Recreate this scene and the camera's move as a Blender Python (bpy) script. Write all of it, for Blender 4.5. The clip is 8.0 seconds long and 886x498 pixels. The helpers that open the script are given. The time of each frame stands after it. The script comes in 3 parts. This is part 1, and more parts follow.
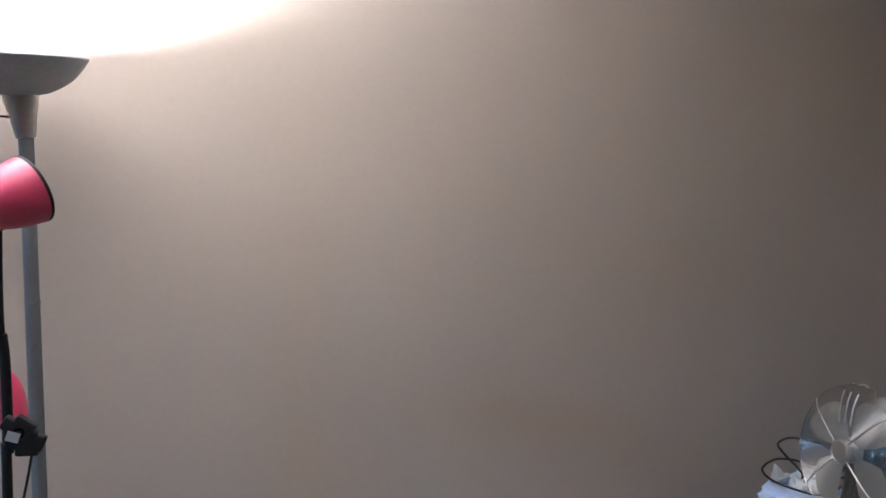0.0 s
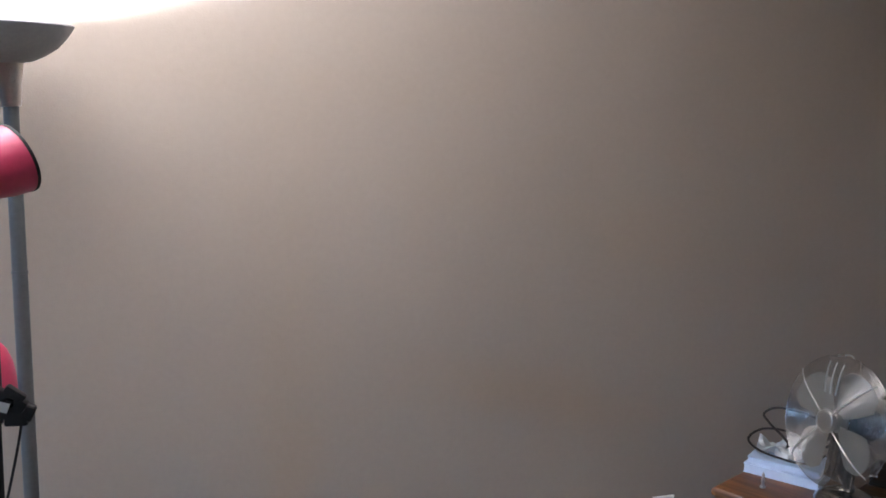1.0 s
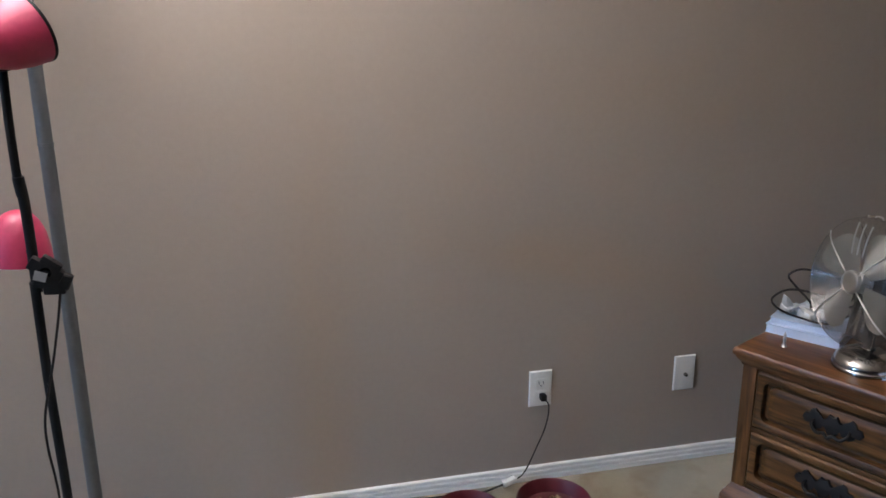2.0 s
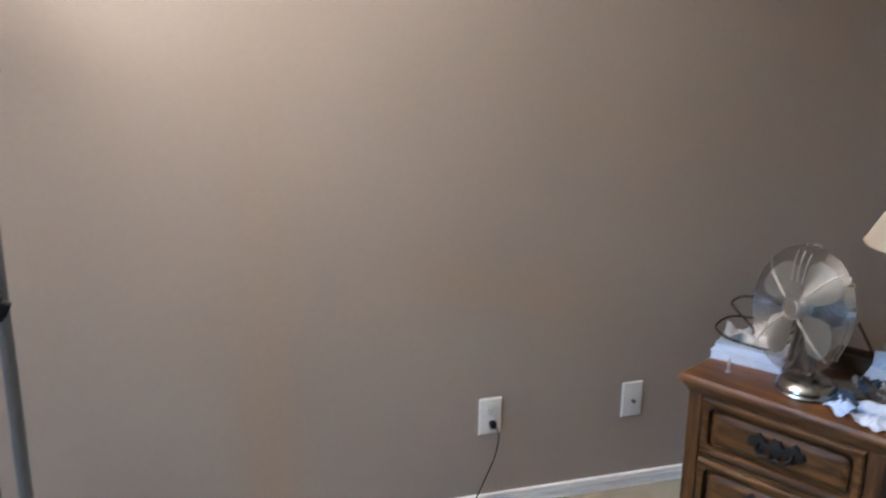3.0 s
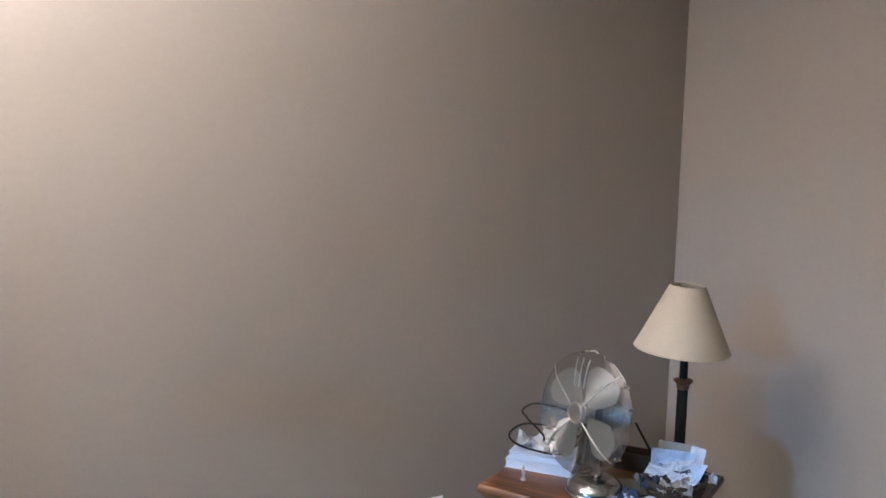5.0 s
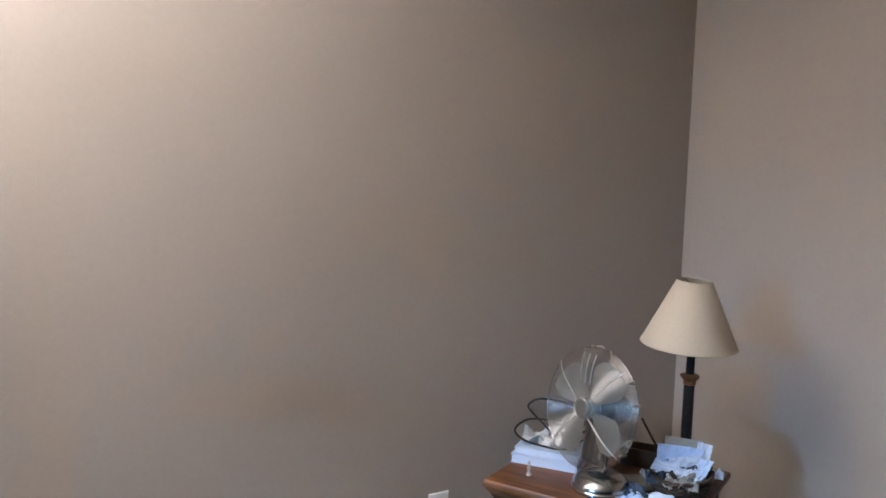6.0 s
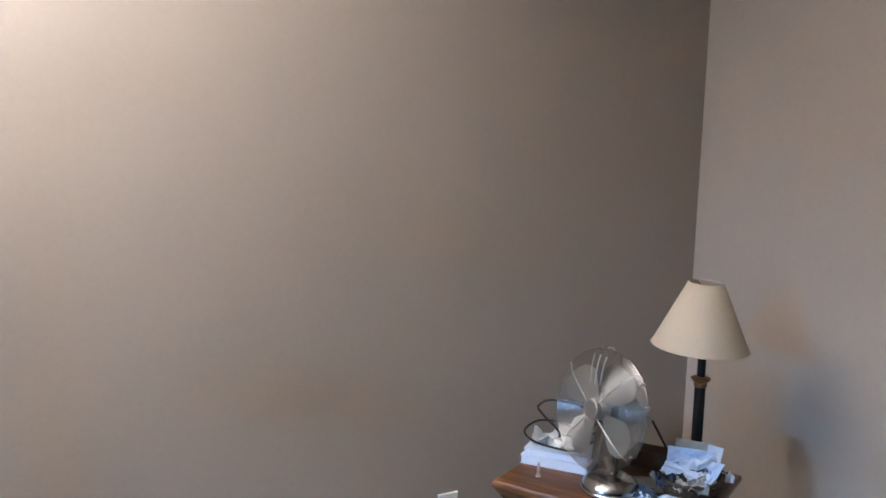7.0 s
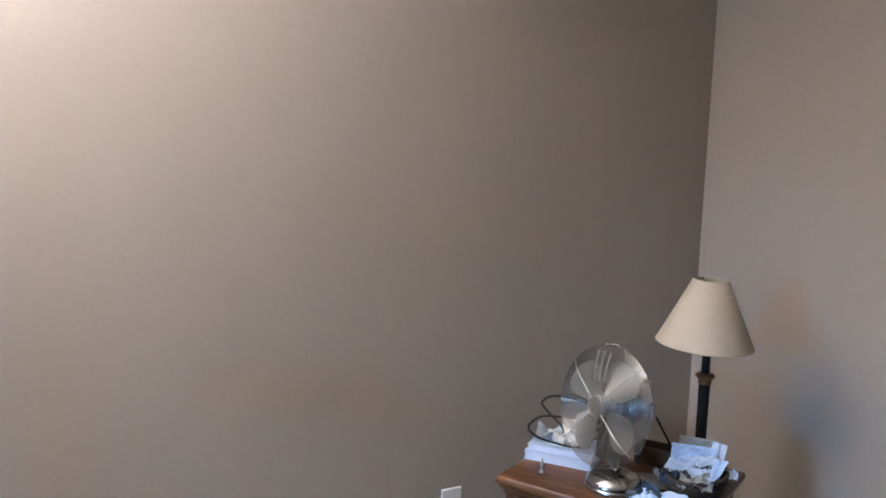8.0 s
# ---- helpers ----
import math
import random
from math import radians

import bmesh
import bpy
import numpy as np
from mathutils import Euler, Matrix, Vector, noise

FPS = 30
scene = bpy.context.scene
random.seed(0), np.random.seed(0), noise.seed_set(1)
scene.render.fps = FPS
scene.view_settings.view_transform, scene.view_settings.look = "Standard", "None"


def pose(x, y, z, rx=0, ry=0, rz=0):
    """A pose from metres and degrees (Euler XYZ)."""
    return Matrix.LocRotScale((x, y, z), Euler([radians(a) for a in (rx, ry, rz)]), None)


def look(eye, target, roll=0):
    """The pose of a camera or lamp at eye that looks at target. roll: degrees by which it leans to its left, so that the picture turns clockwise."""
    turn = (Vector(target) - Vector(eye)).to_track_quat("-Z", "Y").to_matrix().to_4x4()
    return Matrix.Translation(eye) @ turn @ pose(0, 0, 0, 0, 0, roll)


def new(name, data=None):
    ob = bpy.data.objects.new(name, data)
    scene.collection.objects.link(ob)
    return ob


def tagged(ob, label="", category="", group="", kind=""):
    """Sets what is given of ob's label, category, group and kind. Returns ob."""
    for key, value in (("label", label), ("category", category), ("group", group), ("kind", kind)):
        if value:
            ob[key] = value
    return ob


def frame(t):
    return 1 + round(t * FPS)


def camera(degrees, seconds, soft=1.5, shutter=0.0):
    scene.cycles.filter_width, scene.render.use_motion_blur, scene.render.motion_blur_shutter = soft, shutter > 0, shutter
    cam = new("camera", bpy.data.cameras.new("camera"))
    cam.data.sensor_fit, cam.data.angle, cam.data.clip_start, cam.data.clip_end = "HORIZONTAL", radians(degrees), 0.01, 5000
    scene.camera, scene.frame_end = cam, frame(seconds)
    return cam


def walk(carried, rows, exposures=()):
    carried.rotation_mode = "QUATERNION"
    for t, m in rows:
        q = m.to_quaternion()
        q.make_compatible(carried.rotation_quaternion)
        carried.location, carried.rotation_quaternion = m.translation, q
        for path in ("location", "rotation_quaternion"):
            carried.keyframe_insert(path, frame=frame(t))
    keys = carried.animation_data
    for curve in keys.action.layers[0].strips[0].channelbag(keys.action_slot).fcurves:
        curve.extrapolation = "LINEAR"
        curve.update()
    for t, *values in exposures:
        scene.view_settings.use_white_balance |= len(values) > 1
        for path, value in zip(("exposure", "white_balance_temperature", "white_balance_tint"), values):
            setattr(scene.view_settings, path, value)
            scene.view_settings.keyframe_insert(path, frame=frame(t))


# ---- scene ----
cam = camera(55.40, 8.0, soft=1.6, shutter=0.5)
PATH = [
    (0, (-0.7698, -2.1405, 1.4126), (-0.2734, -0.2135, 1.2123), 0.63),
    (0.5, (-0.7714, -2.1407, 1.4117), (-0.2742, -0.2131, 1.2193), 0.73),
    (1, (-0.7697, -2.1379, 1.4098), (-0.2510, -0.2247, 1.1440), 0.82),
    (1.2, (-0.7698, -2.1344, 1.4088), (-0.2617, -0.2268, 1.0879), 0.44),
    (1.3, (-0.7707, -2.1346, 1.4086), (-0.2735, -0.2406, 1.0013), 0.68),
    (1.5, (-0.7704, -2.1330, 1.4110), (-0.3058, -0.2518, 0.9156), 0.17),
    (1.6, (-0.7697, -2.1320, 1.4120), (-0.3145, -0.2603, 0.8752), -0.02),
    (1.7, (-0.7689, -2.1311, 1.4130), (-0.3245, -0.2688, 0.8347), -0.22),
    (2.8, (-0.7679, -2.1342, 1.4082), (-0.2589, -0.2862, 0.8374), 0.30),
    (2.9, (-0.7678, -2.1337, 1.4080), (-0.2275, -0.2852, 0.8705), 0.50),
    (3, (-0.7676, -2.1332, 1.4078), (-0.2026, -0.2842, 0.8961), 0.75),
    (3.2, (-0.7681, -2.1332, 1.4075), (-0.0996, -0.2954, 0.9885), 1.23),
    (3.5, (-0.7668, -2.1309, 1.4063), (0.0198, -0.3212, 1.0803), 1.69),
    (4, (-0.7688, -2.1346, 1.4077), (0.1737, -0.3939, 1.1218), 1.63),
    (4.5, (-0.7689, -2.1358, 1.4082), (0.2545, -0.4323, 1.1825), 1.34),
    (5.8, (-0.7643, -2.1329, 1.4065), (0.2567, -0.4293, 1.1710), 1.56),
    (6, (-0.7625, -2.1321, 1.4069), (0.2466, -0.4222, 1.1666), 1.43),
    (6.5, (-0.7603, -2.1315, 1.4078), (0.2374, -0.4146, 1.1698), 1.56),
    (7, (-0.7601, -2.1323, 1.4082), (0.2256, -0.4089, 1.1668), 1.68),
    (7.5, (-0.7597, -2.1324, 1.4085), (0.2162, -0.4037, 1.1659), 1.68),
    (8, (-0.7584, -2.1324, 1.4086), (0.2161, -0.4043, 1.1558), 1.92),
]
walk(cam, [(t, look(e, g, r)) for t, e, g, r in PATH],
     exposures=((0.0, -0.2, 6050, 10), (1.0, -0.25, 6050, 10), (1.5, -0.45, 6250, 10), (1.8, -0.4, 6350, 10), (2.8, 0.0, 6550, 10), (3.3, 0.12, 6350, 8), (4.0, 0.18, 6300, 9), (6.0, 0.18, 6250, 9), (8.0, 0.18, 6250, 9)))

# ---- world, daylight and lamps ----
world = bpy.data.worlds.new("sky")
scene.world = world
world.use_nodes = True
wn = world.node_tree
sky = wn.nodes.new("ShaderNodeTexSky")
sky.sky_type = "NISHITA"
sky.sun_disc = False
sky.sun_elevation = radians(48)
sky.sun_rotation = radians(140)
wn.nodes["Background"].inputs["Strength"].default_value = 0.1
wn.links.new(sky.outputs["Color"], wn.nodes["Background"].inputs["Color"])

ROOM_W, ROOM_E, ROOM_S, CEIL = -6.00, 1.484, -6.00, 2.34
WIN_Y0, WIN_Y1, WIN_Z0, WIN_Z1 = -2.82, -1.83, 1.48, 2.14
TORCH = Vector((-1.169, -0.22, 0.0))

# open sky above the trees outside, entering through the window
day = bpy.data.lights.new("sky_outside_window", "AREA")
day.shape, day.size, day.size_y = "RECTANGLE", 1.15, 1.70
day.energy, day.color, day.spread = 385.0, (0.30, 0.58, 1.0), radians(90)
new("sky_outside_window", day).matrix_world = look((-9.0, -3.0, 3.16), (0.9, -0.6, 0.6))
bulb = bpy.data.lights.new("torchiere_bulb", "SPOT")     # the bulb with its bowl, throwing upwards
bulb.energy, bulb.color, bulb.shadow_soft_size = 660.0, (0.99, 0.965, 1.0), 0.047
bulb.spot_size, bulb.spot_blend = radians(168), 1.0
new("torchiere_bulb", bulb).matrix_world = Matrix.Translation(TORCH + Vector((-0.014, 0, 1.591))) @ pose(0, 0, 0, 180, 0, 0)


# ---- mesh helpers ----
def part(name, bm, material, parent=None, label="", smooth=True):
    """Links a bmesh as one mesh object under a thing or a part."""
    me = bpy.data.meshes.new(name)
    bm.normal_update()
    bm.to_mesh(me)
    bm.free()
    me.materials.append(material)
    if smooth:
        for p in me.polygons:
            p.use_smooth = True
        me.set_sharp_from_angle(angle=radians(smooth if smooth > 1 else 38))
    ob = new(name, me)
    if parent is not None:
        ob.parent = parent
    if label:
        tagged(ob, label)
    return ob


def thing(name, m, label, category, group="", kind=""):
    ob = new(name)
    ob.empty_display_size = 0.05
    ob.matrix_world = m
    return tagged(ob, label, category, group, kind)


def add_box(bm, x0, x1, y0, y1, z0, z1, bevel=0.0, segs=2, m=None):
    made = bmesh.ops.create_cube(bm, size=1.0)["verts"]
    for v in made:
        v.co = Vector(((x0 + x1) / 2 + v.co.x * (x1 - x0), (y0 + y1) / 2 + v.co.y * (y1 - y0), (z0 + z1) / 2 + v.co.z * (z1 - z0)))
    if bevel:
        edges = list({e for v in made for e in v.link_edges})
        out = bmesh.ops.bevel(bm, geom=edges, offset=bevel, segments=segs, profile=0.6, affect="EDGES")
        made = list({v for f in out["faces"] for v in f.verts} | {v for v in made if v.is_valid})
    if m is not None:
        bmesh.ops.transform(bm, matrix=m, verts=made)
    return made


def box(x0, x1, y0, y1, z0, z1, bevel=0.0, segs=2, m=None):
    bm = bmesh.new()
    add_box(bm, x0, x1, y0, y1, z0, z1, bevel, segs, m)
    return bm


def add_lathe(bm, profile, segs=40, m=None):
    """Turns (radius, height) pairs about z."""
    rings = []
    for r, z in profile:
        if r < 1e-6:
            rings.append([bm.verts.new((0, 0, z))])
        else:
            rings.append([bm.verts.new((r * math.cos(2 * math.pi * k / segs), r * math.sin(2 * math.pi * k / segs), z)) for k in range(segs)])
    for a, b in zip(rings, rings[1:]):
        for k in range(segs):
            n = (k + 1) % segs
            if len(a) == 1 and len(b) == 1:
                continue
            if len(a) == 1:
                bm.faces.new((a[0], b[n], b[k]))
            elif len(b) == 1:
                bm.faces.new((a[k], a[n], b[0]))
            else:
                bm.faces.new((a[k], a[n], b[n], b[k]))
    verts = [v for r in rings for v in r]
    if m is not None:
        for v in verts:
            v.co = m @ v.co
    return verts


def lathe(profile, segs=40, m=None):
    bm = bmesh.new()
    add_lathe(bm, profile, segs, m)
    bmesh.ops.recalc_face_normals(bm, faces=bm.faces[:])
    return bm


def smooth_path(pts, n=8):
    """Catmull-Rom points through pts."""
    p = [Vector(q) for q in pts]
    p = [p[0] * 2 - p[1]] + p + [p[-1] * 2 - p[-2]]
    out = []
    for i in range(1, len(p) - 2):
        for k in range(n):
            t = k / n
            a, b, c, d = p[i - 1], p[i], p[i + 1], p[i + 2]
            out.append(0.5 * (2 * b + (c - a) * t + (2 * a - 5 * b + 4 * c - d) * t * t + (3 * b - a - 3 * c + d) * t ** 3))
    return out + [p[-2]]


def add_tube(bm, pts, radius, sides=8, closed=False):
    """A tube along pts; radius is a number or a function of 0..1."""
    pts = [Vector(q) for q in pts]
    n = len(pts)
    rings, up = [], Vector((0.13, 0.31, 0.94)).normalized()
    for i, q in enumerate(pts):
        if closed:
            way = (pts[(i + 1) % n] - pts[i - 1]).normalized()
        else:
            way = (pts[min(i + 1, n - 1)] - pts[max(i - 1, 0)]).normalized()
        side = way.cross(up)
        if side.length < 0.05:
            side = way.cross(Vector((1, 0, 0)))
        side.normalize()
        over = side.cross(way)
        up = over
        r = radius(i / (n - 1)) if callable(radius) else radius
        rings.append([bm.verts.new(q + side * r * math.cos(2 * math.pi * k / sides) + over * r * math.sin(2 * math.pi * k / sides)) for k in range(sides)])
    pairs = list(zip(rings, rings[1:])) + ([(rings[-1], rings[0])] if closed else [])
    for a, b in pairs:
        for k in range(sides):
            bm.faces.new((a[k], a[(k + 1) % sides], b[(k + 1) % sides], b[k]))
    if not closed:
        bm.faces.new(rings[0][::-1])
        bm.faces.new(rings[-1])


def tube(pts, radius, sides=8, closed=False):
    bm = bmesh.new()
    add_tube(bm, pts, radius, sides, closed)
    bmesh.ops.recalc_face_normals(bm, faces=bm.faces[:])
    return bm


def sheet_bm(w, d, nx, ny, height, thick):
    """A thin crumpled sheet: height(s, t) gives the relief in metres."""
    bm = bmesh.new()
    top = [[bm.verts.new((w * (i / nx - 0.5), d * (j / ny - 0.5), height(i / nx, j / ny) + thick)) for i in range(nx + 1)] for j in range(ny + 1)]
    bot = [[bm.verts.new((v.co.x, v.co.y, v.co.z - thick)) for v in row] for row in top]
    for j in range(ny):
        for i in range(nx):
            bm.faces.new((top[j][i], top[j][i + 1], top[j + 1][i + 1], top[j + 1][i]))
            bm.faces.new((bot[j][i], bot[j + 1][i], bot[j + 1][i + 1], bot[j][i + 1]))
    ring = [(0, i) for i in range(nx)] + [(j, nx) for j in range(ny)] + [(ny, i) for i in range(nx, 0, -1)] + [(j, 0) for j in range(ny, 0, -1)]
    for (a, b), (c, d2) in zip(ring, ring[1:] + ring[:1]):
        bm.faces.new((top[a][b], bot[a][b], bot[c][d2], top[c][d2]))
    bmesh.ops.recalc_face_normals(bm, faces=bm.faces[:])
    return bm


# ---- materials ----
def material(name, color, rough=0.5, metal=0.0, var=0.08, scale=8.0, fine=120.0, bump=0.0, bump_scale=300.0, coat=0.0, tint=None, stretch=None):
    """A principled surface with colour variation at two scales and fine relief."""
    m = bpy.data.materials.new(name)
    m.use_nodes = True
    n, l = m.node_tree.nodes, m.node_tree.links
    b = n["Principled BSDF"]
    b.inputs["Roughness"].default_value = rough
    b.inputs["Metallic"].default_value = metal
    b.inputs["Coat Weight"].default_value = coat
    b.inputs["Coat Roughness"].default_value = 0.18
    tc = n.new("ShaderNodeTexCoord")
    src = tc.outputs["Object"]
    if stretch:
        mp = n.new("ShaderNodeMapping")
        mp.inputs["Scale"].default_value = stretch
        l.new(src, mp.inputs["Vector"])
        src = mp.outputs["Vector"]
    n1, n2 = n.new("ShaderNodeTexNoise"), n.new("ShaderNodeTexNoise")
    n1.inputs["Scale"].default_value, n2.inputs["Scale"].default_value = scale, fine
    n1.inputs["Detail"].default_value = n2.inputs["Detail"].default_value = 4.0
    l.new(src, n1.inputs["Vector"])
    l.new(src, n2.inputs["Vector"])
    add = n.new("ShaderNodeMath")
    add.operation = "ADD"
    l.new(n1.outputs["Fac"], add.inputs[0])
    l.new(n2.outputs["Fac"], add.inputs[1])
    ramp = n.new("ShaderNodeMapRange")
    ramp.inputs["From Min"].default_value, ramp.inputs["From Max"].default_value = 0.6, 1.4
    l.new(add.outputs[0], ramp.inputs["Value"])
    mix = n.new("ShaderNodeMix")
    mix.data_type = "RGBA"
    dark = tint or [c * (1 - 2 * var) for c in color]
    light = [min(1.0, c * (1 + 2 * var)) for c in color]
    mix.inputs["A"].default_value = (*dark, 1)
    mix.inputs["B"].default_value = (*light, 1)
    l.new(ramp.outputs["Result"], mix.inputs["Factor"])
    l.new(mix.outputs["Result"], b.inputs["Base Color"])
    rr = n.new("ShaderNodeMapRange")
    rr.inputs["To Min"].default_value, rr.inputs["To Max"].default_value = max(0.02, rough - 0.08), min(1.0, rough + 0.08)
    l.new(n2.outputs["Fac"], rr.inputs["Value"])
    l.new(rr.outputs["Result"], b.inputs["Roughness"])
    if bump:
        n3 = n.new("ShaderNodeTexNoise")
        n3.inputs["Scale"].default_value = bump_scale
        n3.inputs["Detail"].default_value = 3.0
        l.new(src, n3.inputs["Vector"])
        bp = n.new("ShaderNodeBump")
        bp.inputs["Strength"].default_value = bump
        bp.inputs["Distance"].default_value = 0.002
        l.new(n3.outputs["Fac"], bp.inputs["Height"])
        l.new(bp.outputs["Normal"], b.inputs["Normal"])
    return m


def wood_material(name, dark, light, rough=0.46, axis=0):
    """Varnished wood with grain along one axis of the piece."""
    m = bpy.data.materials.new(name)
    m.use_nodes = True
    n, l = m.node_tree.nodes, m.node_tree.links
    b = n["Principled BSDF"]
    b.inputs["Coat Weight"].default_value, b.inputs["Coat Roughness"].default_value = 0.03, 0.3
    tc, info, mp = n.new("ShaderNodeTexCoord"), n.new("ShaderNodeObjectInfo"), n.new("ShaderNodeMapping")
    shift = n.new("ShaderNodeVectorMath")
    shift.operation = "ADD"
    l.new(tc.outputs["Object"], shift.inputs[0])
    l.new(info.outputs["Random"], shift.inputs[1])
    sc = [26.0, 26.0, 26.0]
    sc[axis] = 2.2
    mp.inputs["Scale"].default_value = sc
    l.new(shift.outputs[0], mp.inputs["Vector"])
    grain, pores, broad = (n.new("ShaderNodeTexNoise") for _ in range(3))
    grain.inputs["Scale"].default_value, grain.inputs["Detail"].default_value, grain.inputs["Distortion"].default_value = 1.7, 9.0, 1.3
    pores.inputs["Scale"].default_value, pores.inputs["Detail"].default_value = 7.0, 3.0
    broad.inputs["Scale"].default_value = 9.0
    l.new(mp.outputs["Vector"], grain.inputs["Vector"])
    l.new(mp.outputs["Vector"], pores.inputs["Vector"])
    l.new(tc.outputs["Object"], broad.inputs["Vector"])
    ramp = n.new("ShaderNodeValToRGB")
    ramp.color_ramp.elements[0].position, ramp.color_ramp.elements[1].position = 0.32, 0.68
    ramp.color_ramp.elements[0].color, ramp.color_ramp.elements[1].color = (*dark, 1), (*light, 1)
    l.new(grain.outputs["Fac"], ramp.inputs["Fac"])
    mul = n.new("ShaderNodeMix")
    mul.data_type, mul.blend_type = "RGBA", "MULTIPLY"
    mul.inputs["Factor"].default_value = 0.5
    gray = n.new("ShaderNodeMapRange")
    gray.inputs["From Min"].default_value, gray.inputs["From Max"].default_value = 0.3, 0.7
    gray.inputs["To Min"].default_value, gray.inputs["To Max"].default_value = 0.35, 1.2
    mean = n.new("ShaderNodeMath")
    mean.operation = "MULTIPLY_ADD"
    mean.inputs[1].default_value, mean.inputs[2].default_value = 0.5, 0.0
    half = n.new("ShaderNodeMath")
    half.operation = "MULTIPLY_ADD"
    half.inputs[1].default_value = 0.5
    l.new(pores.outputs["Fac"], mean.inputs[0])
    l.new(broad.outputs["Fac"], half.inputs[0])
    l.new(mean.outputs[0], half.inputs[2])
    l.new(half.outputs[0], gray.inputs["Value"])
    l.new(ramp.outputs["Color"], mul.inputs["A"])
    l.new(gray.outputs["Result"], mul.inputs["B"])
    l.new(mul.outputs["Result"], b.inputs["Base Color"])
    rr = n.new("ShaderNodeMapRange")
    rr.inputs["To Min"].default_value, rr.inputs["To Max"].default_value = rough - 0.1, rough + 0.14
    l.new(broad.outputs["Fac"], rr.inputs["Value"])
    l.new(rr.outputs["Result"], b.inputs["Roughness"])
    bp = n.new("ShaderNodeBump")
    bp.inputs["Strength"].default_value, bp.inputs["Distance"].default_value = 0.25, 0.001
    l.new(grain.outputs["Fac"], bp.inputs["Height"])
    l.new(bp.outputs["Normal"], b.inputs["Normal"])
    return m


def carpet_material():
    m = material("carpet_pile", (0.225, 0.198, 0.142), 0.95, var=0.10, scale=5.0, fine=260.0, bump=1.0, bump_scale=260.0)
    n, l = m.node_tree.nodes, m.node_tree.links
    b = n["Principled BSDF"]
    b.inputs["Sheen Weight"].default_value = 0.25
    old = b.inputs["Base Color"].links[0].from_socket
    tc = n["Texture Coordinate"]
    st = n.new("ShaderNodeTexNoise")
    st.inputs["Scale"].default_value, st.inputs["Detail"].default_value, st.inputs["Distortion"].default_value = 8.0, 3.5, 0.15
    l.new(tc.outputs["Object"], st.inputs["Vector"])
    rg = n.new("ShaderNodeMapRange")
    rg.inputs["From Min"].default_value, rg.inputs["From Max"].default_value = 0.51, 0.72
    rg.inputs["To Max"].default_value = 0.85
    l.new(st.outputs["Fac"], rg.inputs["Value"])
    mx = n.new("ShaderNodeMix")
    mx.data_type = "RGBA"
    mx.inputs["B"].default_value = (0.17, 0.125, 0.07, 1)
    l.new(rg.outputs["Result"], mx.inputs["Factor"])
    l.new(old, mx.inputs["A"])
    l.new(mx.outputs["Result"], b.inputs["Base Color"])
    return m


PAINT = material("taupe_wall_paint", (0.352, 0.291, 0.245), 0.72, var=0.024, scale=1.6, fine=60.0, bump=0.28, bump_scale=210.0)
# dark colour for the unseen far walls, added to cut bounced light
FAR_DARK = material("unseen_wall_bounce_dark", (0.062, 0.048, 0.038), 0.7, var=0.03, scale=1.6, fine=60.0, bump=0.28, bump_scale=210.0)
CEILING_WHITE = material("ceiling_white", (0.80, 0.78, 0.75), 0.9, var=0.02, scale=2.0, bump=0.4, bump_scale=90.0)
CARPET = carpet_material()
TRIM = material("trim_white_paint", (0.82, 0.80, 0.77), 0.42, var=0.03, scale=6.0, fine=40.0, bump=0.08)
WOOD_U = wood_material("pine_stained_lengthwise", (0.030, 0.0125, 0.0042), (0.155, 0.068, 0.021), axis=0)
WOOD_TOP = wood_material("pine_stained_top", (0.068, 0.026, 0.0095), (0.20, 0.082, 0.029), rough=0.34, axis=0)
WOOD_Z = wood_material("pine_stained_upright", (0.028, 0.0115, 0.0040), (0.145, 0.063, 0.020), axis=2)
BRONZE = material("blackened_bronze", (0.009, 0.007, 0.006), 0.6, 0.0, var=0.2, scale=60.0)
NICKEL = material("brushed_nickel", (0.56, 0.54, 0.51), 0.30, 1.0, var=0.04, scale=20.0, fine=300.0, stretch=(1, 1, 6))
BLADE = material("nickel_blade", (0.35, 0.325, 0.280), 0.55, 0.2, var=0.04, scale=16.0, fine=200.0)
BASENICKEL = material("dark_polished_nickel", (0.42, 0.405, 0.38), 0.22, 1.0, var=0.06, scale=20.0)
CHROME = material("polished_nickel", (0.55, 0.53, 0.49), 0.10, 1.0, var=0.03, scale=20.0)
WIRE = material("grille_wire", (0.60, 0.59, 0.58), 0.17, 1.0, var=0.03, scale=30.0)
MOTOR = material("dark_motor_housing", (0.022, 0.020, 0.018), 0.5, 0.0, var=0.12, scale=30.0)
SHADE = material("parchment_shade", (0.45, 0.37, 0.275), 0.75, var=0.035, scale=5.0, fine=160.0, bump=0.15, bump_scale=240.0)
SHADE_IN = material("shade_lining", (0.75, 0.70, 0.62), 0.8, var=0.03)
BLACK = material("black_satin", (0.010, 0.009, 0.009), 0.55, var=0.2, scale=20.0)
LAMPWOOD = material("aged_bronze_collar", (0.17, 0.075, 0.028), 0.45, 0.25, var=0.18, scale=50.0)
GREYMETAL = material("grey_painted_steel", (0.125, 0.130, 0.136), 0.42, 0.35, var=0.06, scale=12.0, bump=0.06)
BOWLGREY = material("grey_bowl_enamel", (0.30, 0.315, 0.34), 0.5, 0.15, var=0.06, scale=14.0, bump=0.06)
REFLECTOR = material("white_reflector", (0.85, 0.83, 0.78), 0.5, var=0.02)
RED = material("red_lamp_enamel", (0.43, 0.034, 0.088), 0.45, var=0.06, scale=18.0, coat=0.25)
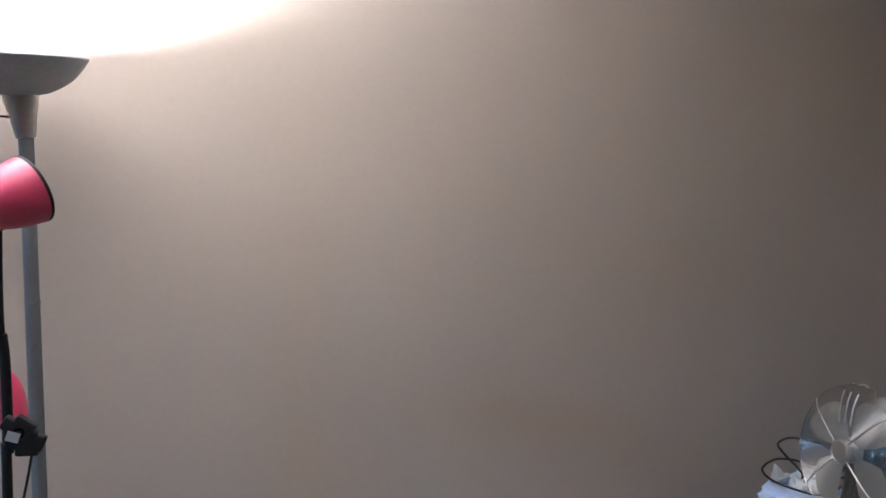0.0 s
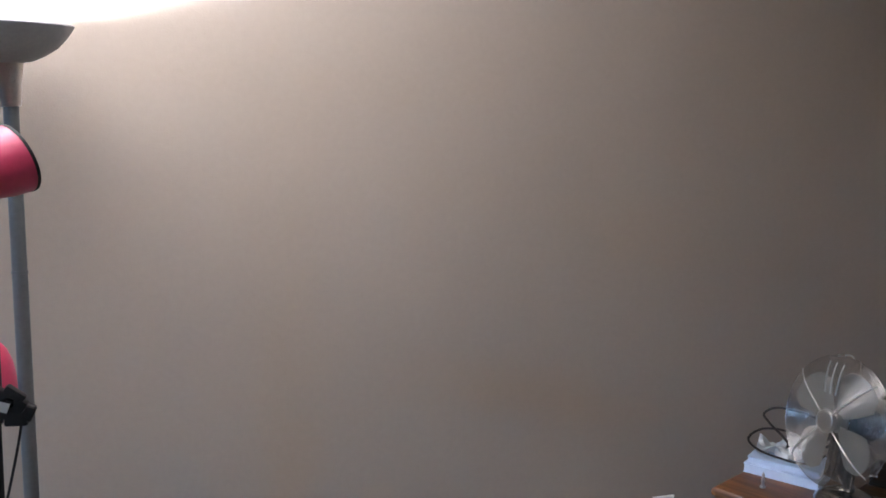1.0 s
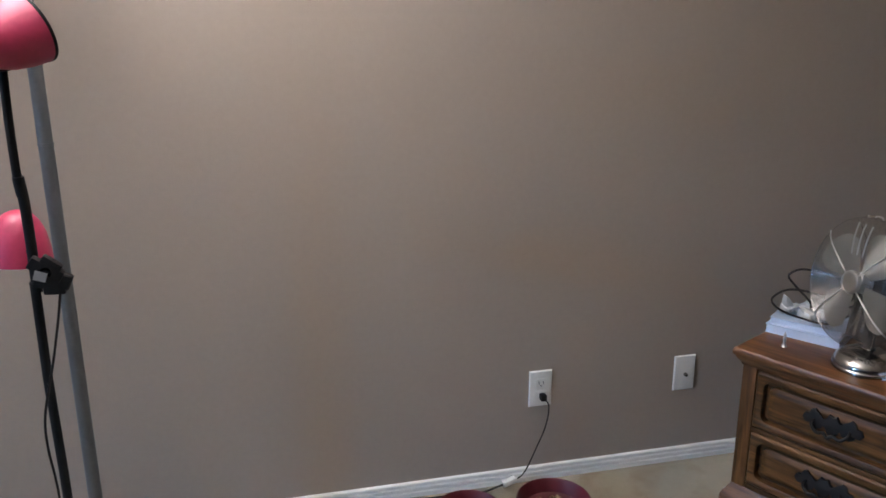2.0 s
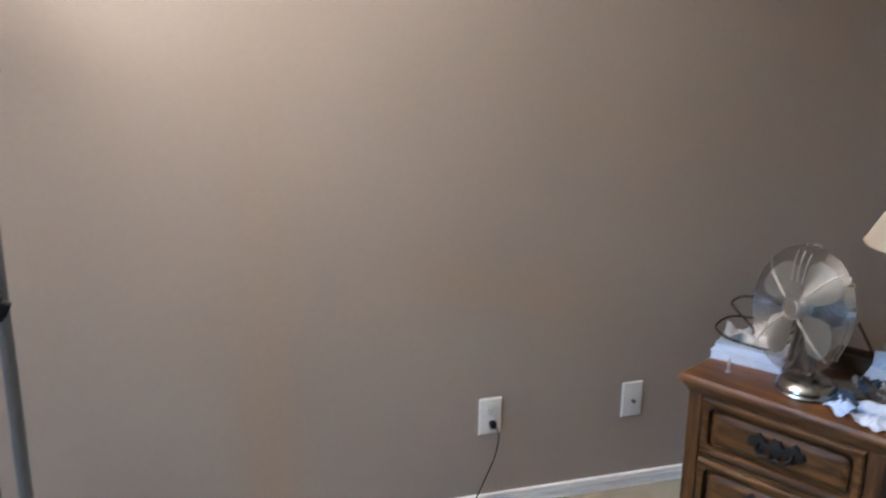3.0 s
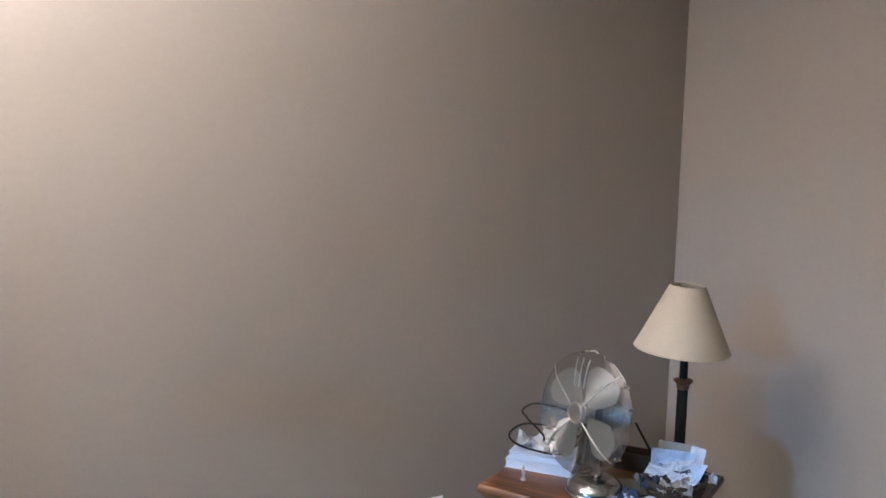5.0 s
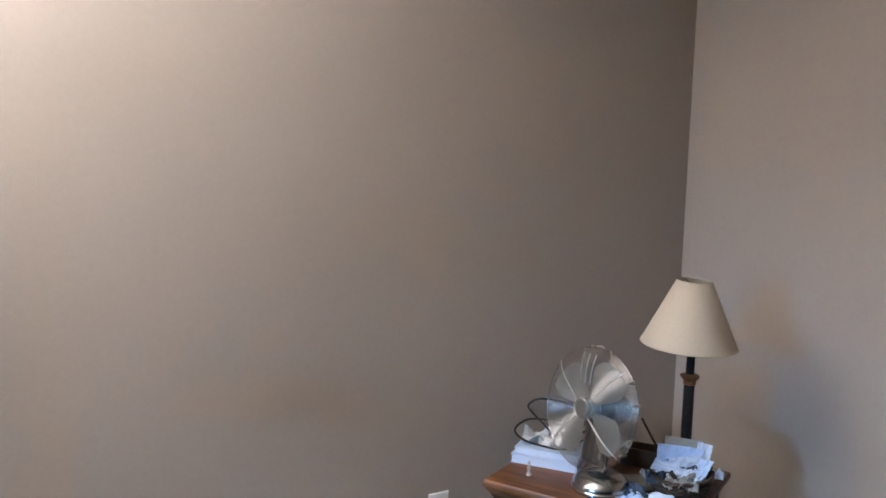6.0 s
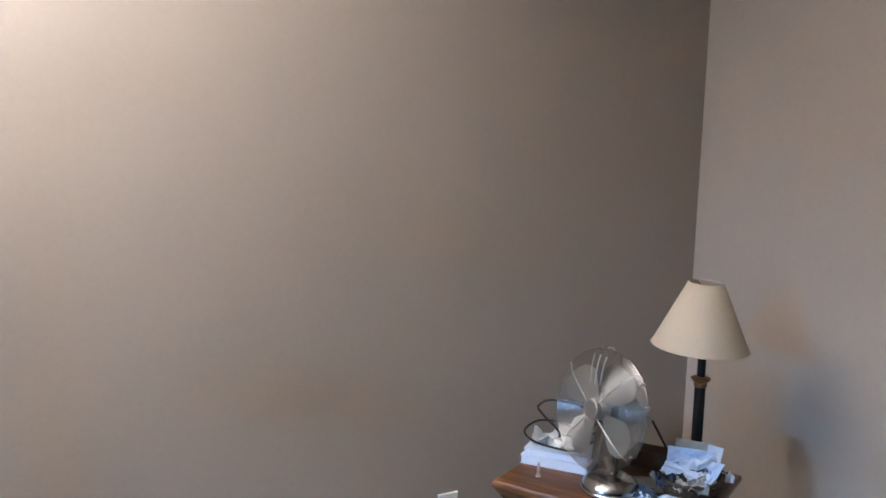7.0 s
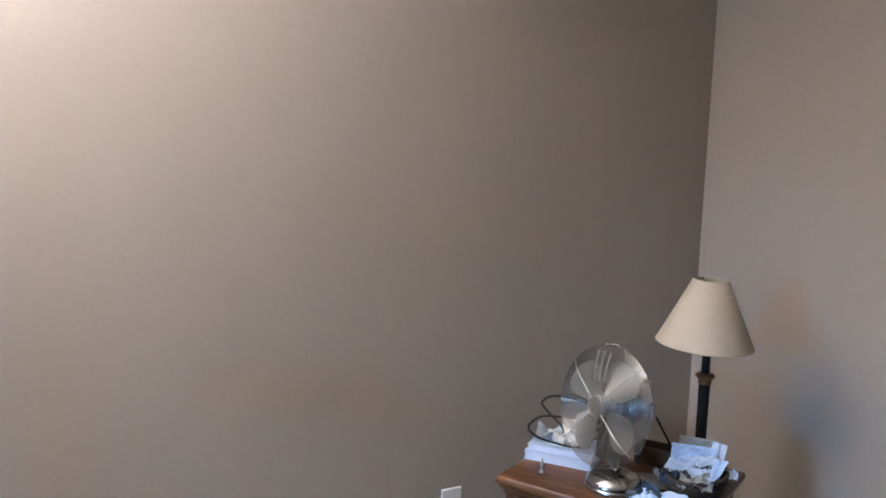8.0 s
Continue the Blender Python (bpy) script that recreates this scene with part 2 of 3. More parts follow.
MAROON = material("maroon_plastic", (0.075, 0.005, 0.010), 0.52, var=0.12, scale=18.0)
KIBBLE = material("brown_kibble", (0.20, 0.12, 0.06), 0.85, var=0.25, scale=60.0)
PLASTIC = material("white_plastic", (0.74, 0.72, 0.68), 0.38, var=0.025, scale=20.0)
SLOT = material("dark_slot", (0.03, 0.028, 0.026), 0.6, var=0.1)
CORD = material("black_rubber", (0.016, 0.011, 0.009), 0.5, var=0.15, scale=40.0)
CLOTH = material("pale_cloth", (0.46, 0.47, 0.48), 0.9, var=0.06, scale=20.0, bump=0.3)
# both paper colours carry the window's blue cast, mixed into the base colour
PAPER = material("white_paper", (0.54, 0.61, 0.74), 0.8, var=0.03, scale=12.0, fine=80.0, bump=0.1)
PAPER_BLUE = material("pale_blue_paper", (0.42, 0.55, 0.78), 0.8, var=0.06, scale=12.0)
PAPER_TEAL = material("blue_print", (0.026, 0.045, 0.080), 0.6, var=0.15, scale=25.0)
CARD = material("grey_card", (0.30, 0.29, 0.27), 0.75, var=0.06, scale=20.0)
# white cover, bluish because the daylight's tint is put into its colour
BOOKCOVER = material("white_cover", (0.49, 0.57, 0.71), 0.5, var=0.03, scale=10.0)
WICKER = material("dark_wicker", (0.050, 0.030, 0.019), 0.7, var=0.3, scale=70.0)
SILVERY = material("crumpled_foil", (0.36, 0.36, 0.37), 0.32, 0.7, var=0.12, scale=40.0)
DARKBOX = material("dark_brown_box", (0.055, 0.030, 0.014), 0.6, var=0.15, scale=30.0)
PEWTER = material("pewter", (0.42, 0.40, 0.38), 0.4, 0.8, var=0.15, scale=80.0)
for dull, level in ((BLACK, 0.2), (BRONZE, 0.25), (CORD, 0.2), (WOOD_U, 0.18), (WOOD_Z, 0.18), (WOOD_TOP, 0.36)):
    dull.node_tree.nodes["Principled BSDF"].inputs["Specular IOR Level"].default_value = level
GLASS = bpy.data.materials.new("window_glass")
GLASS.use_nodes = True
GLASS.node_tree.nodes["Principled BSDF"].inputs["Transmission Weight"].default_value = 1.0
GLASS.node_tree.nodes["Principled BSDF"].inputs["Roughness"].default_value = 0.0

# ---- the room ----
TH = 0.12


def structure(name, bm, mat, label, category, smooth=False):
    return tagged(part(name, bm, mat, None, "", smooth), label, category, "", "structure")


structure("floor", box(ROOM_W - TH, ROOM_E + TH, ROOM_S - TH, TH, -0.15, 0.0), CARPET, "beige cut-pile carpet with brown stains", "floor")
structure("ceiling", box(ROOM_W - TH, ROOM_E + TH, ROOM_S - TH, TH, CEIL, CEIL + 0.12), CEILING_WHITE, "plain white textured ceiling", "ceiling")
structure("wall_north", box(ROOM_W - TH, ROOM_E + TH, 0, TH, 0, CEIL), PAINT, "taupe painted wall with fine orange-peel texture", "wall")
structure("wall_east", box(ROOM_E, ROOM_E + TH, ROOM_S, 0, 0, CEIL), PAINT, "taupe painted wall beside the nightstand", "wall")
# south and west walls stay unseen; their dark colour lowers the room's fill
structure("wall_south", box(ROOM_W - TH, ROOM_E + TH, ROOM_S - TH, ROOM_S, 0, CEIL), FAR_DARK, "unseen plain wall, dark to absorb bounced light", "wall")
bm = bmesh.new()
add_box(bm, ROOM_W - TH, ROOM_W, ROOM_S, WIN_Y0, 0, CEIL)
add_box(bm, ROOM_W - TH, ROOM_W, WIN_Y1, 0, 0, CEIL)
add_box(bm, ROOM_W - TH, ROOM_W, WIN_Y0, WIN_Y1, 0, WIN_Z0)
add_box(bm, ROOM_W - TH, ROOM_W, WIN_Y0, WIN_Y1, WIN_Z1, CEIL)
structure("wall_west", bm, FAR_DARK, "unseen plain wall with a window opening, dark to absorb bounced light", "wall")
win = thing("window_1", pose(ROOM_W - 0.08, (WIN_Y0 + WIN_Y1) / 2, WIN_Z0), "white framed window letting in blue daylight", "window", kind="structure")
hw, hh = (WIN_Y1 - WIN_Y0) / 2, WIN_Z1 - WIN_Z0
bm = bmesh.new()
for y0, y1, z0, z1 in ((-hw, -hw + 0.045, 0, hh), (hw - 0.045, hw, 0, hh), (-hw + 0.045, hw - 0.045, 0, 0.045), (-hw + 0.045, hw - 0.045, hh - 0.045, hh), (-hw + 0.045, hw - 0.045, hh / 2 - 0.02, hh / 2 + 0.02)):
    add_box(bm, -0.03, 0.02, y0, y1, z0, z1, 0.004, 1)
part("window_frame", bm, TRIM, win)
for z0, z1 in ((0.045, hh / 2 - 0.02), (hh / 2 + 0.02, hh - 0.045)):
    pane = part("pane", box(-0.012, -0.008, -hw + 0.045, hw - 0.045, z0, z1), GLASS, win, smooth=False)
    pane.visible_shadow = False


def skirting(length):
    """Skirting board with a moulded top: runs along x, its back at y = 0."""
    prof = [(0, 0), (-0.012, 0), (-0.012, 0.014), (-0.006, 0.0155), (-0.006, 0.0195), (-0.011, 0.021), (-0.011, 0.029), (-0.0045, 0.031), (-0.0045, 0.0345), (-0.010, 0.036), (-0.009, 0.043), (-0.004, 0.046), (0, 0.046)]
    bm = bmesh.new()
    a = [bm.verts.new((0, y, z)) for y, z in prof]
    b = [bm.verts.new((length, y, z)) for y, z in prof]
    for k in range(len(prof)):
        n = (k + 1) % len(prof)
        bm.faces.new((a[k], a[n], b[n], b[k]))
    bm.faces.new(a[::-1])
    bm.faces.new(b)
    bmesh.ops.recalc_face_normals(bm, faces=bm.faces[:])
    return bm


ob = structure("baseboard_north", skirting(ROOM_E - ROOM_W - 0.028), TRIM, "white moulded baseboard along the wall", "baseboard", True)
ob.matrix_world = pose(ROOM_W + 0.014, 0, 0)
ob = structure("baseboard_east", skirting(-ROOM_S), TRIM, "white moulded baseboard along the wall", "baseboard", True)
ob.matrix_world = pose(ROOM_E, 0, 0, 0, 0, -90)

# ---- nightstand set across the corner ----
NS = Matrix(((0.4614, 0.8872, 0, 0.477), (-0.8872, 0.4614, 0, -0.277), (0, 0, 1, 0), (0, 0, 0, 1)))
NS_W, NS_D, NS_H = 0.555, 0.45, 0.504


def on_stand(u, v, z=NS_H, turn=0.0):
    return NS @ pose(u, v, z, 0, 0, turn)


def raised_panel(u0, u1, z0, z1, y_front):
    """A drawer front: bevelled rim, a cove and a sunken centre, as stepped rectangles."""
    bm = bmesh.new()
    steps = ((0.0, 0.026), (0.0, 0.005), (0.005, 0.0), (0.020, 0.0), (0.0225, 0.002), (0.0235, 0.010), (0.0245, 0.021), (0.0325, 0.022), (0.035, 0.012), (0.040, 0.009), (0.052, 0.005), (0.055, 0.005))
    loops = []
    c = 0.020
    for inset, back in steps:
        y = y_front + back
        ring = []
        for cx, cz, sx, sz, flip in ((u0 + inset, z0 + inset, 1, 1, True), (u1 - inset, z0 + inset, -1, 1, False), (u1 - inset, z1 - inset, -1, -1, True), (u0 + inset, z1 - inset, 1, -1, False)):
            pts = []
            for k in range(7):
                th = math.pi / 2 * k / 6
                if inset > 0.020:       # rounded corners on the inner mouldings
                    pts.append((cx + sx * c * (1 - math.sin(th)), cz + sz * c * (1 - math.cos(th))))
                else:
                    pts.append((cx + sx * c * max(0, 1 - k / 3), cz + sz * c * max(0, k / 3 - 1)))
            ring += [bm.verts.new((px, y, pz)) for px, pz in (pts[::-1] if flip else pts)]
        loops.append(ring)
    for a, b in zip(loops, loops[1:]):
        for k in range(28):
            n = (k + 1) % 28
            bm.faces.new((a[k], a[n], b[n], b[k]))
    bm.faces.new(loops[-1])
    bm.faces.new(loops[0][::-1])
    bmesh.ops.recalc_face_normals(bm, faces=bm.faces[:])
    return bm


def slab(u0, u1, v0, v1, profile):
    """A slab whose edge follows (overhang, z) pairs from below to above."""
    bm = bmesh.new()
    loops = []
    for o, z in profile:
        loops.append([bm.verts.new(c) for c in ((u0 - o, v0 - o, z), (u1 + o, v0 - o, z), (u1 + o, v1 + o, z), (u0 - o, v1 + o, z))])
    for a, b in zip(loops, loops[1:]):
        for k in range(4):
            n = (k + 1) % 4
            bm.faces.new((a[k], a[n], b[n], b[k]))
    bm.faces.new(loops[-1])
    bm.faces.new(loops[0][::-1])
    bmesh.ops.recalc_face_normals(bm, faces=bm.faces[:])
    return bm


def bail_handle(parent, u, z):
    """An ornate cast pull: a scrolled back plate with two posts and a drop bail."""
    h = part("handle", tube(smooth_path([(u - 0.044, 0.018, z + 0.006), (u - 0.047, 0.004, z - 0.004), (u - 0.030, -0.001, z - 0.020), (u - 0.012, -0.002, z - 0.015), (u, -0.003, z - 0.023),
                                         (u + 0.012, -0.002, z - 0.015), (u + 0.030, -0.001, z - 0.020), (u + 0.047, 0.004, z - 0.004), (u + 0.044, 0.018, z + 0.006)], 5),
                            lambda t: 0.0032 + 0.0018 * math.sin(math.pi * t), 8), BRONZE, parent, "ornate blackened bronze drop pull")
    half = ((0.010, 0.024), (0.016, 0.014), (0.026, 0.010), (0.036, 0.018), (0.046, 0.027), (0.056, 0.023), (0.061, 0.013), (0.072, 0.011), (0.078, 0.001), (0.070, -0.008),
            (0.060, -0.004), (0.054, -0.015), (0.044, -0.019), (0.036, -0.008), (0.026, -0.004), (0.016, -0.010), (0.010, -0.022))
    outline = [(0, 0.021), *half, (0, -0.026), *((-x, q) for x, q in half[::-1])]
    bm = bmesh.new()
    rows = [[bm.verts.new((u + x * g, y, z + 1.22 * q * g)) for x, q in outline] for g, y in ((1.0, 0.024), (1.0, 0.019), (0.93, 0.0165), (0.6, 0.0150))]
    for a, b in zip(rows, rows[1:]):
        for k in range(len(outline)):
            n = (k + 1) % len(outline)
            bm.faces.new((a[k], a[n], b[n], b[k]))
    bm.faces.new(rows[-1])
    bmesh.ops.recalc_face_normals(bm, faces=bm.faces[:])
    part("back_plate", bm, BRONZE, h)
    return h


def make_nightstand():
    t = thing("nightstand", NS, "stained brown pine nightstand with two panelled drawers", "nightstand")
    part("top", slab(0.024, NS_W - 0.024, 0.024, NS_D - 0.010, ((-0.004, 0.452), (0.004, 0.453), (0.006, 0.460), (0.012, 0.468), (0.016, 0.474), (0.018, 0.480), (0.0225, 0.482), (0.024, 0.486),
                                                       (0.024, 0.495), (0.0215, 0.5005), (0.017, 0.5035), (0.014, 0.504))), WOOD_TOP, t, "worn varnished top with moulded edge")
    bm = bmesh.new()
    u0, u1, vb = 0.022, NS_W - 0.022, NS_D - 0.02
    add_box(bm, u0, u0 + 0.018, 0.046, vb, 0.09, 0.452)
    add_box(bm, u1 - 0.018, u1, 0.046, vb, 0.09, 0.452)
    add_box(bm, u0 + 0.018, u1 - 0.018, vb - 0.01, vb, 0.09, 0.452)
    add_box(bm, u0 + 0.018, u1 - 0.018, 0.046, vb - 0.01, 0.09, 0.104)
    part("carcass", bm, WOOD_Z, t, smooth=False)
    part("stile", box(u0, u0 + 0.040, 0.024, 0.046, 0.09, 0.452, 0.0025), WOOD_Z, t)
    part("stile", box(u1 - 0.040, u1, 0.024, 0.046, 0.09, 0.452, 0.0025), WOOD_Z, t)
    for z0, z1 in ((0.448, 0.4525), (0.268, 0.280), (0.09, 0.104)):
        part("rail", box(u0 + 0.040, u1 - 0.040, 0.026, 0.046, z0, z1, 0.0015), WOOD_U, t)
    part("plinth", slab(u0, u1, 0.024, vb, ((0.020, 0.0), (0.020, 0.052), (0.017, 0.058), (0.016, 0.064), (0.010, 0.070), (0.006, 0.080), (0.002, 0.084), (0.0, 0.09))), WOOD_TOP, t)
    for z0, z1 in ((0.284, 0.446), (0.108, 0.266)):
        d = part("drawer", raised_panel(u0 + 0.043, u1 - 0.043, z0, z1, 0.019), WOOD_U, t, "panelled wooden drawer front")
        bail_handle(d, NS_W / 2, (z0 + z1) / 2 + 0.004)
    return t


make_nightstand()


# ---- desk fan ----
FAN_F = Vector((-0.997, -0.045, 0.17)).normalized()
FAN_C = Vector((0.709, -0.438, 0.718))
FAN_R = 0.164


def make_fan():
    base = Vector((0.726, -0.476, NS_H))
    t = thing("desk_fan", Matrix.Translation(base), "brushed nickel desk fan with round wire grille", "fan")
    inv = Matrix.Translation(-base)
    side = Vector((0, 0, 1)).cross(FAN_F).normalized()
    up = FAN_F.cross(side)
    head = inv @ Matrix.Translation(FAN_C) @ Matrix((( side.x, up.x, FAN_F.x, 0), (side.y, up.y, FAN_F.y, 0), (side.z, up.z, FAN_F.z, 0), (0, 0, 0, 1)))
    dome = [radians(6 * k) for k in range(14)]
    part("base", lathe([(0, 0), (0.077, 0), (0.080, 0.003), (0.080, 0.008), (0.078, 0.011)] + [(0.077 * math.cos(a) ** 0.85, 0.012 + 0.038 * math.sin(a)) for a in dome] + [(0, 0.050)], 56), BASENICKEL, t, "domed polished nickel base")
    part("knob", lathe([(0, -0.007), (0.005, -0.005), (0.0072, 0), (0.005, 0.005), (0, 0.007)], 20, pose(-0.012, -0.016, 0.055)), CHROME, t, "small round polished knob")
    part("neck", tube([(0.004, 0.002, 0.046), (0.010, 0.006, 0.060), head @ Vector((0, -0.135, -0.058)), head @ Vector((0, -0.100, -0.068))], lambda q: 0.019 - 0.006 * min(1.0, 3 * q), 16), MOTOR, t)
    # head, built with its axis along z, front up
    part("motor", lathe([(0, -0.135), (0.018, -0.134), (0.034, -0.126), (0.043, -0.108), (0.046, -0.085), (0.046, -0.042), (0.042, -0.030), (0.020, -0.026), (0, -0.026)], 32, head), MOTOR, t, "dark ribbed motor housing")
    # dark plate added behind the lower grille, with four paler ribs on its face
    part("ribbed_plate", box(-0.056, 0.034, -0.158, -0.036, -0.070, -0.052, 0.008, 2, head), MOTOR, t, "dark ribbed plate behind the lower grille")
    for x in (-0.044, -0.022, 0.0, 0.022):
        part("plate_rib", box(x - 0.005, x + 0.005, -0.148, -0.046, -0.054, -0.046, 0.002, 1, head), BASENICKEL, t)

    def front(r):
        return 0.007 + 0.021 * (1 - (r / FAN_R) ** 5.5)

    def back(r):
        return -0.012 - 0.036 * (1 - (r / FAN_R) ** 2.2)

    def ring(bm, r, z, w, n=72, sides=5):
        add_tube(bm, [head @ Vector((r * math.cos(2 * math.pi * k / n), r * math.sin(2 * math.pi * k / n), z)) for k in range(n)], w, sides, True)

    for name, f, r0, n in (("front_grille", front, 0.034, 36), ("rear_grille", back, 0.052, 26)):
        bm = bmesh.new()
        for k in range(n):
            r = r0 + (FAN_R - 0.003 - r0) * k / (n - 1)
            ring(bm, r, f(r), 0.00052)
        bmesh.ops.recalc_face_normals(bm, faces=bm.faces[:])
        part(name, bm, WIRE, t, "fine concentric wires", smooth=170)
    bm = bmesh.new()
    ring(bm, FAN_R, 0.007, 0.0009, 96, 6)
    ring(bm, FAN_R, -0.007, 0.0008, 96, 6)
    bmesh.ops.recalc_face_normals(bm, faces=bm.faces[:])
    part("rim", bm, WIRE, t, smooth=170)
    for k in range(4):
        a = radians((48, 143, 229, 324)[k])
        pts = [head @ Vector((r * math.cos(a), r * math.sin(a), front(r) + 0.0025)) for r in [0.03 + 0.0135 * i for i in range(11)]]
        part("strut", tube(pts, 0.0017, 6), NICKEL, t, smooth=100)
    for k in range(10):
        a = radians(36 * k + 9)
        pts = [head @ Vector((r * math.cos(a), r * math.sin(a), back(r) - 0.002)) for r in [0.045 + 0.012 * i for i in range(11)]]
        part("rear_spoke", tube(pts, 0.0014, 5), WIRE, t)
    # three thin nickel bars laid over the upper part of the front grille
    for x0, x1 in ((-0.023, -0.038), (-0.005, -0.014), (0.013, 0.010)):
        pts = [head @ Vector((x0 + (x1 - x0) * q, 0.068 + 0.078 * q, front(math.hypot(x0 + (x1 - x0) * q, 0.068 + 0.078 * q)) + 0.0015)) for q in (0, 0.2, 0.4, 0.6, 0.8, 1.0)]
        part("upright_bar", tube(pts, 0.0019, 6), NICKEL, t)
    part("hub_badge", lathe([(0.0, 0.0345), (0.0225, 0.0343), (0.0235, 0.0330), (0.0240, 0.0330), (0.0245, 0.0360), (0.0275, 0.0350), (0.0290, 0.030), (0.0290, 0.023), (0, 0.023)], 40, head), NICKEL, t, "round brushed nickel badge in a polished ring")
    part("spinner", lathe([(0, 0.022), (0.018, 0.020), (0.025, 0.014), (0.027, -0.006), (0.02, -0.024), (0, -0.026)], 32, head), NICKEL, t)
    for k in range(9):
        a = radians(40 * k + 10)
        part("motor_rib", tube([head @ Vector((0.0465 * math.cos(a), 0.0465 * math.sin(a), z)) for z in (-0.046, -0.085, -0.106)], 0.0028, 6), MOTOR, t)
    # four wide blades
    for k in range(4):
        bm = bmesh.new()
        mid = radians(55 + 90 * k)
        rows = []
        for i in range(11):
            s = i / 10
            r = 0.022 + 0.122 * s
            half = radians(27.5 + 4 * math.sin(math.pi * s) - 9 * max(0, s - 0.80) / 0.20)
            row = []
            for j in range(13):
                q = j / 12 * 2 - 1
                rr = r - 0.007 * s * q * q
                an = mid + half * q + 0.05 * s
                row.append(bm.verts.new(head @ Vector((rr * math.cos(an), rr * math.sin(an), 0.002 + 0.011 * q * (0.5 + 0.5 * s)))))
            rows.append(row)
        for a, b in zip(rows, rows[1:]):
            for j in range(12):
                bm.faces.new((a[j], a[j + 1], b[j + 1], b[j]))
        bmesh.ops.solidify(bm, geom=bm.faces[:], thickness=0.0012)
        bmesh.ops.recalc_face_normals(bm, faces=bm.faces[:])
        part("blade", bm, BLADE, t)
    part("handle", tube(smooth_path([head @ Vector(p) for p in ((-0.014, FAN_R + 0.001, -0.002), (-0.009, FAN_R + 0.005, -0.003), (0.0, FAN_R + 0.006, -0.003), (0.009, FAN_R + 0.005, -0.003), (0.014, FAN_R + 0.001, -0.002))], 4), 0.0018, 6), NICKEL, t)
    for a in (17, 38, 100, 192, 329):
        part("clip", box(FAN_R - 0.002, FAN_R + 0.005, -0.004, 0.004, -0.014, 0.009, 0.0015, 1, head @ pose(0, 0, 0, 0, 0, a)), CHROME, t)
    return t


make_fan()

# ---- table lamp ----
def make_table_lamp():
    t = thing("table_lamp", on_stand(0.446, 0.373), "black column table lamp with tapered parchment shade", "lamp")
    part("base", lathe([(0, 0), (0.062, 0), (0.064, 0.006), (0.062, 0.014), (0.050, 0.020), (0.045, 0.030), (0.026, 0.042), (0.020, 0.055), (0.0, 0.057)], 40), BLACK, t)
    part("column", lathe([(0.0150, 0.055), (0.0150, 0.262), (0, 0.263)], 24), BLACK, t, "slim black column")
    part("collar", lathe([(0.015, 0.258), (0.0175, 0.260), (0.0185, 0.266), (0.017, 0.270), (0.021, 0.274), (0.0265, 0.280), (0.0275, 0.284), (0.024, 0.287), (0.014, 0.289), (0, 0.289)], 32), LAMPWOOD, t, "turned bronze collar")
    part("stem", lathe([(0.0115, 0.288), (0.0115, 0.372), (0.016, 0.376), (0.016, 0.42), (0, 0.421)], 20), BLACK, t)
    # the shade sits a little askew on its fitting
    tip = Matrix.Translation((0, 0, 0.46)) @ SHADE_TILT @ Matrix.Translation((0, 0, -0.46))
    r0, r1, z0, z1 = 0.1325, 0.0485, 0.372, 0.555
    shade = part("shade", lathe([(r0 - 0.0015, z0), (r0, z0 + 0.001), (r1, z1 - 0.001), (r1 - 0.0015, z1), (r0 - 0.0015, z0)], 64, tip), SHADE, t, "tapered cream parchment shade")
    for r, z in ((r0, z0 + 0.003), (r1, z1 - 0.003)):
        part("shade_trim", tube([tip @ Vector((r * math.cos(2 * math.pi * k / 64), r * math.sin(2 * math.pi * k / 64), z)) for k in range(64)], 0.0016, 6, True), SHADE, shade)
    part("shade_seam", tube([tip @ Vector(((r0 + (r1 - r0) * k / 6 + 0.0006) * math.cos(SEAM), (r0 + (r1 - r0) * k / 6 + 0.0006) * math.sin(SEAM), z0 + (z1 - z0) * k / 6)) for k in range(7)], 0.0012, 6), SHADE, shade)
    bm = bmesh.new()
    for a in (0.3, 0.3 + 2 * math.pi / 3, 0.3 + 4 * math.pi / 3):
        add_tube(bm, [tip @ Vector((0.012 * math.cos(a), 0.012 * math.sin(a), z1 - 0.02)), tip @ Vector((r1 * math.cos(a), r1 * math.sin(a), z1 - 0.004))], 0.0013, 5)
    add_lathe(bm, [(0.012, -0.004), (0.014, 0), (0.012, 0.004)], 20, tip @ pose(0, 0, z1 - 0.02))
    part("spider", bm, BRONZE, shade)
    part("bulb", lathe([(0, 0.535), (0.014, 0.532), (0.026, 0.515), (0.030, 0.495), (0.026, 0.470), (0.014, 0.440), (0.013, 0.42), (0, 0.42)], 24), REFLECTOR, t, "unlit white bulb")
    return t


# in the stand's frame, tipped to its viewer's right
SHADE_TILT = Matrix.Translation((-0.0037, -0.0066, 0)) @ Matrix.Rotation(radians(2.5), 4, Vector((0.33, 0.94, 0)))
SEAM = radians(70)
make_table_lamp()


